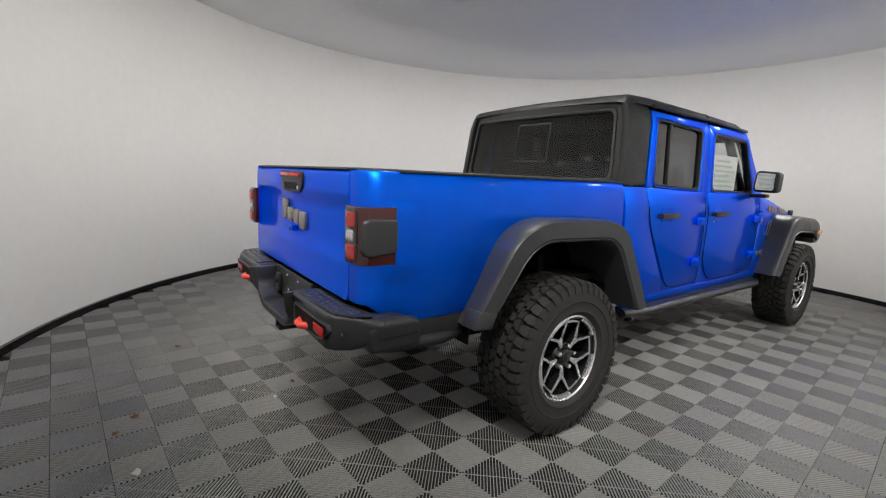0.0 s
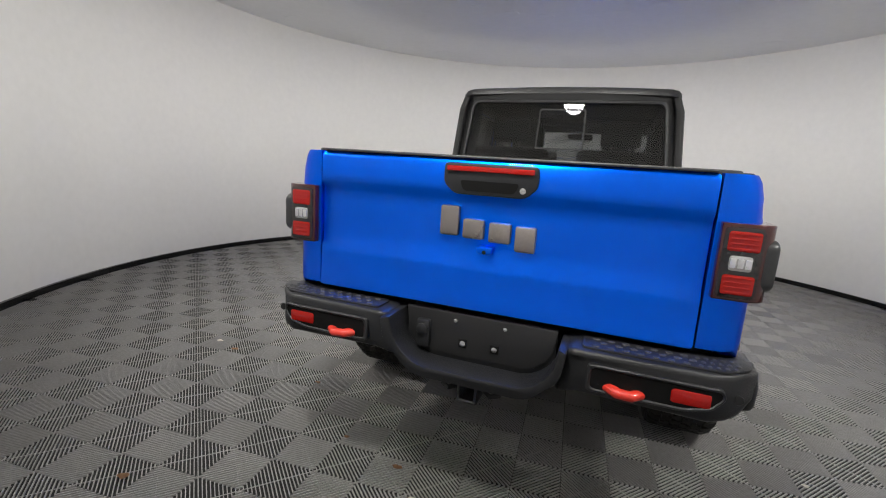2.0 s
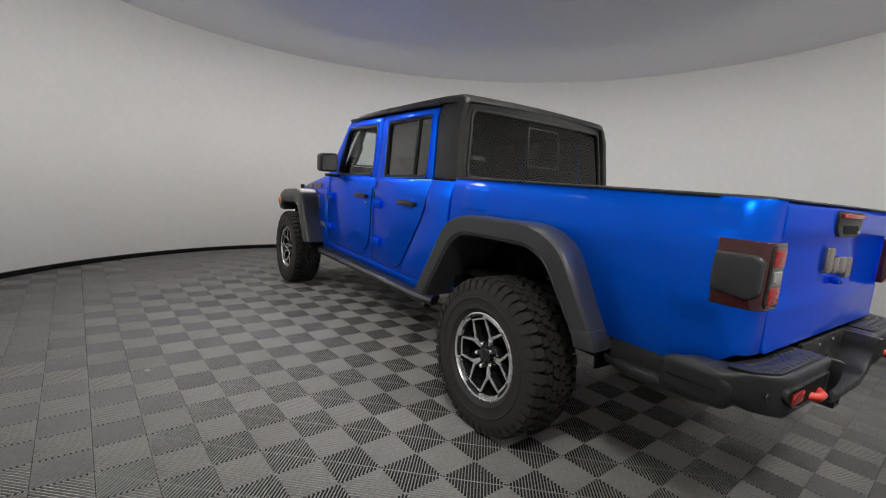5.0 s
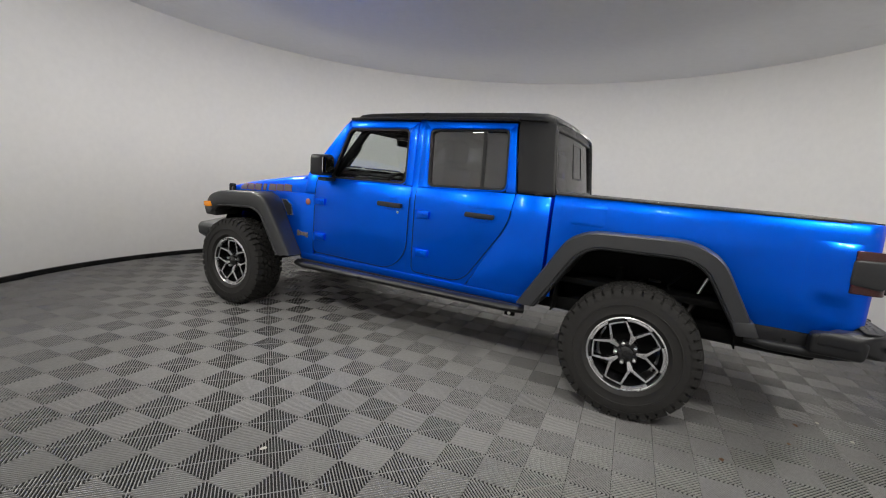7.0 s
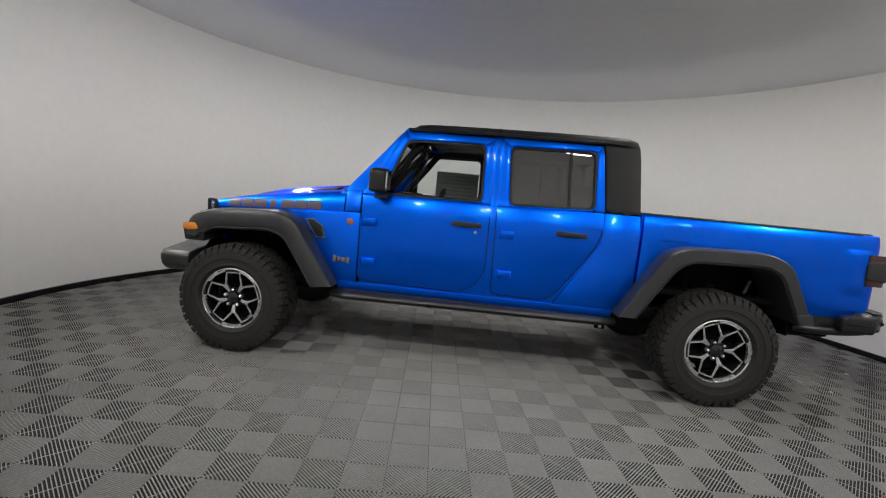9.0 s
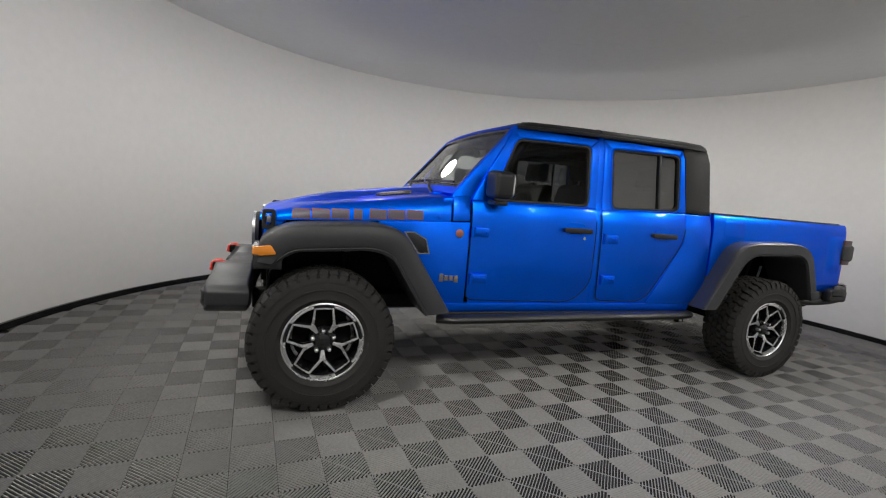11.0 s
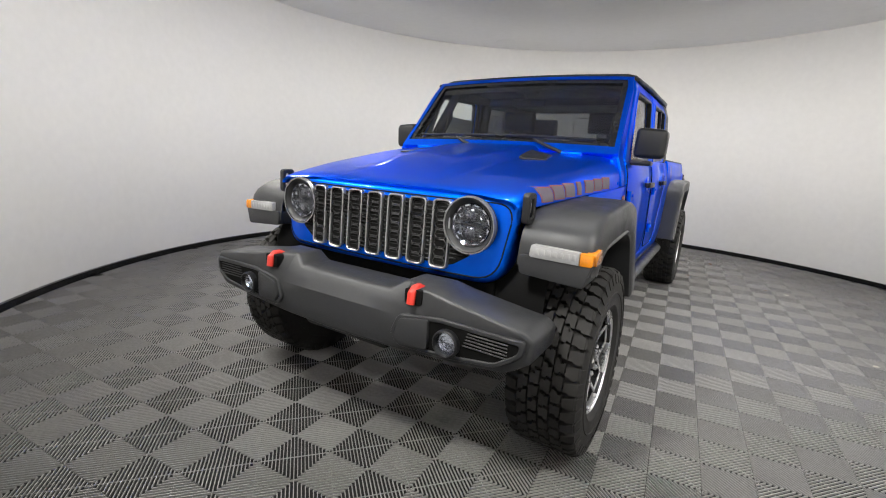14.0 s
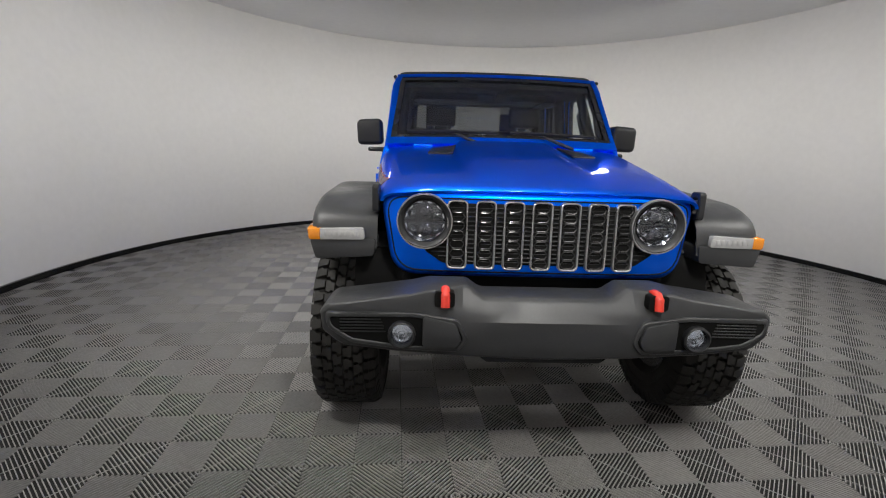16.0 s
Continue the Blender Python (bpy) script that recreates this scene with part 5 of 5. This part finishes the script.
# ---- wheels ----
def make_wheel():
    """One wheel round the origin, its outer face towards +x. The parts that make it up, by name."""
    made = []
    R, W = TYRE_R, 0.138
    prof = [(-0.112, 0.215), (-0.128, 0.235), (-0.1375, 0.243), (-0.1405, 0.249), (-0.1385, 0.254), (-0.142, 0.28), (-0.143, 0.296), (-0.1465, 0.298), (-0.1465, 0.304), (-0.1435, 0.306), (-0.143, 0.33), (-0.134, 0.366), (-0.115, 0.380), (0.115, 0.380), (0.134, 0.366), (0.143, 0.33), (0.1435, 0.306), (0.1465, 0.304), (0.1465, 0.298), (0.143, 0.296), (0.142, 0.28), (0.1385, 0.254), (0.1405, 0.249), (0.1375, 0.243), (0.128, 0.235), (0.112, 0.215)]
    bm = lathe(prof, "x", 72, True)
    made.append(("tyre", bm, RUBBER, "black all-terrain tyre with chunky tread", 30))
    tread = bmesh.new()
    rnd = random.Random(5)
    n = 44
    step = 2 * math.pi / n

    def block(points, low_r, top_r):
        """A tread block from (x, angle in steps, drop of its top) corners."""
        xm = sum(p[0] for p in points) / len(points)
        am = sum(p[1] for p in points) / len(points)
        low, top = [], []
        for x, a, d in points:
            low.append(tread.verts.new((x, low_r * math.cos(a * step), low_r * math.sin(a * step))))
            xt, at, rt = xm + (x - xm) * 0.955, am + (a - am) * 0.95, top_r - d
            top.append(tread.verts.new((xt, rt * math.cos(at * step), rt * math.sin(at * step))))
        tread.faces.new(top)
        for q in range(len(points)):
            tread.faces.new((low[q], low[(q + 1) % len(points)], top[(q + 1) % len(points)], top[q]))
    shapes = ([(0, -0.45), (0.40, -0.38), (0.55, -0.52), (1, -0.42), (1, 0.52), (0.62, 0.46), (0.50, 0.24), (0, 0.30)],
              [(0, -0.55), (0.45, -0.48), (0.58, -0.22), (1, -0.30), (1, 0.42), (0.60, 0.34), (0.50, 0.50), (0, 0.40)])
    for k in range(n):
        a = 2 * math.pi * k / n
        for side in (-1, 1):
            # shoulder lug, every other one reaching further out
            far = 0.138 if k % 2 else 0.131
            t0 = k + (0.2 if side > 0 else 0.0)
            w = 0.41 + rnd.uniform(-0.02, 0.02)
            notch = rnd.uniform(0.10, 0.16)
            block([(side * 0.087, t0 - w + 0.10, 0), (side * 0.112, t0 - w, 0), (side * far, t0 - w, 0.013), (side * far, t0 + w, 0.013), (side * 0.110, t0 + w, 0), (side * 0.105, t0 + w - notch, 0), (side * 0.087, t0 + w - notch, 0)], 0.374, R)
            # interlocking centre blocks, two columns a side
            for col, (xa, xb, off) in enumerate(((0.003, 0.040, 0.10), (0.045, 0.083, 0.62))):
                off += 0.35 if side > 0 else 0.0
                lean = rnd.uniform(-0.004, 0.004)
                pts = [(side * (xa + (xb - xa) * f) + lean * (0.2 < f < 0.8), k + off + e * 0.96 + rnd.uniform(-0.05, 0.05), 0) for f, e in shapes[(k + col + (side > 0)) % 2]]
                block(pts, 0.374, R)
        for sx in (-1, 1):
            vs = []
            for r, x in ((0.345, 0.1425), (0.386, 0.131), (0.345, 0.1460), (0.384, 0.1370)):
                for e in (-0.33, 0.33):
                    ang = a + (2 * math.pi / n) * (0.2 if sx > 0 else 0.0) + (2 * math.pi / n) * e
                    vs.append(tread.verts.new((sx * x, r * math.cos(ang), r * math.sin(ang))))
            for q in ((4, 5, 7, 6), (0, 1, 5, 4), (2, 6, 7, 3), (0, 4, 6, 2), (1, 3, 7, 5)):
                tread.faces.new([vs[j] for j in q])
    made.append(("tread", tread, RUBBER, "chunky tread blocks", 25))
    barrel = lathe([(0.118, 0.205), (0.118, 0.214), (-0.11, 0.214), (-0.11, 0.18), (0.015, 0.18), (0.04, 0.19)], "x", 48, True)
    made.append(("rim_barrel", barrel, RIMBLACK, "", 40))
    made.append(("rim_lip", lathe([(0.106, 0.212), (0.120, 0.2135), (0.125, 0.218), (0.122, 0.225), (0.106, 0.225)], "x", 64, True), SILVER, "machined bright rim lip", 40))
    made.append(("brake_disc", lathe([(-0.02, 0.0), (-0.02, 0.165), (-0.005, 0.165), (0.0, 0.0)], "x", 40), UNDER_AND_SHADE, "", 40))
    spokes, edges = bmesh.new(), bmesh.new()
    # one branch between two pockets: half bar, leg, stem to the hub, leg, half bar
    half = math.pi / 5
    turned = lambda p, a: (p[0] * math.cos(a) - p[1] * math.sin(a), p[0] * math.sin(a) + p[1] * math.cos(a))
    flip = lambda pts: [(-a, b) for a, b in reversed(pts)]
    outer = [turned(p, half) for p in ((0.0, 0.1935), (0.050, 0.190), (0.0530, 0.185))]
    inner = [turned(p, half) for p in ((0.0, 0.1845), (0.0435, 0.1815), (0.0495, 0.098), (0.0262, 0.049))]
    branch = outer + [(0.0, 0.112)] + flip(outer) + [(-a, b) for a, b in inner] + list(reversed(inner))
    dish = lambda c: (c.x - 0.15 * max(0, 0.17 - math.hypot(c.y, c.z)), c.y, c.z)
    for k in range(5):
        rot = Matrix.Rotation(2 * math.pi * (k + 0.5) / 5, 4, "X")
        for pile, x0, x1, bev in ((spokes, 0.060, 0.0995, 0.0), (edges, 0.100, 0.1065, 0.0008)):
            sp = slab(branch, "x", x0, x1, bev, (), dish)
            bmesh.ops.transform(sp, matrix=rot, verts=sp.verts)
            merge(pile, sp)
        arc = [(0.2125 * math.sin(a), 0.2125 * math.cos(a)) for a in (radians(-21 + 3.5 * q) for q in range(13))]
        arc += [(0.1985 * math.sin(a), 0.1985 * math.cos(a)) for a in (radians(20 - 3.33 * q) for q in range(13))]
        sp = slab(arc, "x", 0.098, 0.1200, 0.001)
        bmesh.ops.transform(sp, matrix=rot, verts=sp.verts)
        merge(edges, sp)
    made.append(("spoke_star", spokes, RIMBLACK, "gloss black spokes", 35))
    made.append(("spoke_edge", edges, SILVER, "bright machined spoke edges", 35))
    made.append(("hub_cap", lathe([(0.03, 0.075), (0.070, 0.072), (0.078, 0.066), (0.080, 0.044), (0.100, 0.040), (0.104, 0.032), (0.105, 0.0)], "x", 32), RIMBLACK, "", 35))
    for k in range(5):
        a = 2 * math.pi * k / 5
        made.append(("lug_nut", lathe([(0.080, 0.0125), (0.108, 0.0115), (0.115, 0.0)], "x", 6, False, None, (0, 0.060 * math.sin(a) * -1, 0.060 * math.cos(a))), STEEL, "bright lug nut", 25))
    return made


wheel_parts = []
for name, bm, mat, label, sm in make_wheel():
    bmesh.ops.recalc_face_normals(bm, faces=bm.faces)
    me = bpy.data.meshes.new(name)
    bm.to_mesh(me)
    bm.free()
    me.materials.append(mat)
    for p in me.polygons:
        p.use_smooth = True
    me.set_sharp_from_angle(angle=radians(sm))
    wheel_parts.append((name, me, label))
for sx, y, spin in ((1, AXLE_F, 0), (-1, AXLE_F, 1), (1, AXLE_R, -8), (-1, AXLE_R, 21)):
    base = Matrix.Translation((sx * WHEEL_X, y, HUB_Z)) @ Matrix.Rotation(0 if sx > 0 else math.pi, 4, "Z") @ Matrix.Rotation(radians(spin), 4, "X")
    name, me, label = wheel_parts[0]
    w = new("wheel", me)
    tagged(w, label="black off-road tyre on a machined five-spoke rim")
    w.parent = truck
    w.matrix_local = LEVEL @ base
    for name, me, label in wheel_parts[1:]:
        o = new(name, me)
        o.parent = w
        tagged(o, label=label)

# ---- small litter on the floor ----
def scrap(name, x, y, r, mat, label, cat, seed):
    rnd = random.Random(seed)
    bm = bmesh.new()
    n = 8
    top = [bm.verts.new((x + r * rnd.uniform(0.6, 1.1) * math.cos(2 * math.pi * k / n), y + 0.7 * r * rnd.uniform(0.6, 1.1) * math.sin(2 * math.pi * k / n), 0.003 + rnd.uniform(0, 0.3) * r)) for k in range(n)]
    c = bm.verts.new((x, y, 0.004 + 0.25 * r))
    for k in range(n):
        bm.faces.new((top[k], top[(k + 1) % n], c))
    bmesh.ops.solidify(bm, geom=bm.faces[:], thickness=0.0015)
    low = min(v.co.z for v in bm.verts)
    bmesh.ops.translate(bm, vec=(0, 0, 0.0005 - low), verts=bm.verts)
    return tagged(link_mesh(name, bm, mat), label, cat, cat + " on the floor")


LEAF = surface("dry_leaf", (0.20, 0.10, 0.045), rough=0.7, vary=0.4, fine=120)
PALE = surface("pale_scrap", (0.6, 0.58, 0.52), rough=0.8)
for k, (x, y, r, pale) in enumerate(((-1.974, -2.12, 0.026, 1), (-1.05, -2.30, 0.022, 0), (-1.787, -2.177, 0.024, 0), (-2.299, -0.347, 0.022, 1), (-0.352, -3.018, 0.018, 1), (-0.336, -3.539, 0.030, 0), (-0.19, -2.889, 0.020, 1), (-1.248, -3.253, 0.034, 0), (0.974, -3.687, 0.022, 1), (0.168, -3.549, 0.030, 1), (-0.322, -2.749, 0.024, 0), (1.30, -2.10, 0.020, 1), (-0.206, -3.62, 0.022, 0), (1.058, -2.775, 0.016, 0), (-0.627, -2.663, 0.018, 0))):
    scrap("paper_scrap" if pale else "dry_leaf", x, y, r, PALE if pale else LEAF, "small pale torn scrap lying on the floor" if pale else "small dry brown leaf fragment on the floor", "scrap" if pale else "leaf", k)

# ---- floor tiles: ribs of one square run along one diagonal, its neighbours' along the other ----
def clip_band(s, along, lo, hi, m):
    """The part of a square of side s, less a margin m, between two lines parallel to a diagonal."""
    poly = [(m, m), (s - m, m), (s - m, s - m), (m, s - m)]
    k = 1 / math.sqrt(2)
    side = (lambda p: (p[0] - p[1]) * k) if along else (lambda p: (p[0] + p[1] - s) * k)
    for sign, lim in ((1, lo), (-1, -hi)):
        out = []
        for a, b in zip(poly, poly[1:] + poly[:1]):
            da, db = sign * side(a) - lim, sign * side(b) - lim
            if da >= 0:
                out.append(a)
            if da * db < 0:
                t = da / (da - db)
                out.append((a[0] + t * (b[0] - a[0]), a[1] + t * (b[1] - a[1])))
        poly = out
        if len(poly) < 3:
            return []
    return poly


RIBS, RIB_TALL = 20, 0.0076
tile_verts, tile_faces = [], []


def add_prism(poly, z0, z1):
    n0 = len(tile_verts)
    n = len(poly)
    tile_verts.extend([(x, y, z1) for x, y in poly] + [(x, y, z0) for x, y in poly])
    tile_faces.append(tuple(range(n0, n0 + n)))
    for k in range(n):
        j = (k + 1) % n
        tile_faces.append((n0 + k, n0 + n + k, n0 + n + j, n0 + j))


pitch = SQ * math.sqrt(2) / RIBS
for qi in (0, 1):
    for qj in (0, 1):
        along = (qi + qj) % 2 == 0
        for r in range(-RIBS // 2, RIBS // 2 + 1):
            lo, hi = r * pitch - 0.115 * pitch, r * pitch + 0.115 * pitch
            p = clip_band(SQ, along, lo, hi, 0.0012)
            if p:
                add_prism([(x + qi * SQ, y + qj * SQ) for x, y in p], -RIB_TALL, 0.0)
        p = clip_band(SQ, not along, -0.0015, 0.0015, 0.0012)
        add_prism([(x + qi * SQ, y + qj * SQ) for x, y in p], -RIB_TALL, -0.0054)
tile_mesh = bpy.data.meshes.new("floor_tile")
tile_mesh.from_pydata(tile_verts, [], tile_faces)
tile_mesh.materials.append(TILEM)
rest_v, rest_f = [], []
c, s = math.cos(radians(TURN)), math.sin(radians(TURN))
count = 0
for i in range(-16, 16):
    for j in range(-16, 16):
        mx, my = SQ * (2 * i + 1), SQ * (2 * j + 1)
        x, y = mx * c - my * s + TX, mx * s + my * c + TY
        d = math.hypot((x - CX) / (RX + 0.12), (y - CY) / (RY + 0.12))
        if d > 1.03:
            continue
        ox, oy = SQ * 2 * i, SQ * 2 * j
        wx, wy = ox * c - oy * s + TX, ox * s + oy * c + TY
        if 1.25 < math.hypot(x, y + 0.2) < 3.75 and count < 300:
            o = new("tile", tile_mesh)
            o.parent = floor
            o.matrix_local = pose(wx, wy, 0, 0, 0, TURN)
            count += 1
        else:
            n0 = len(rest_v)
            rest_v.extend([(a * c - b * s + wx, a * s + b * c + wy, z) for a, b, z in tile_verts])
            rest_f.extend([tuple(n0 + k for k in f) for f in tile_faces])
inside = [math.hypot((x - CX) / (RX + 0.1), (y - CY) / (RY + 0.1)) < 1 for x, y, z in rest_v]
rest_f = [f for f in rest_f if all(inside[k] for k in f)]
used = sorted({k for f in rest_f for k in f})
place_of = {k: i for i, k in enumerate(used)}
rest_v, rest_f = [rest_v[k] for k in used], [tuple(place_of[k] for k in f) for f in rest_f]
me = bpy.data.meshes.new("tile_rest")
me.from_pydata(rest_v, [], rest_f)
me.materials.append(TILEM)
o = new("tile_rest", me)
o.parent = floor
tagged(o, kind="stuff")
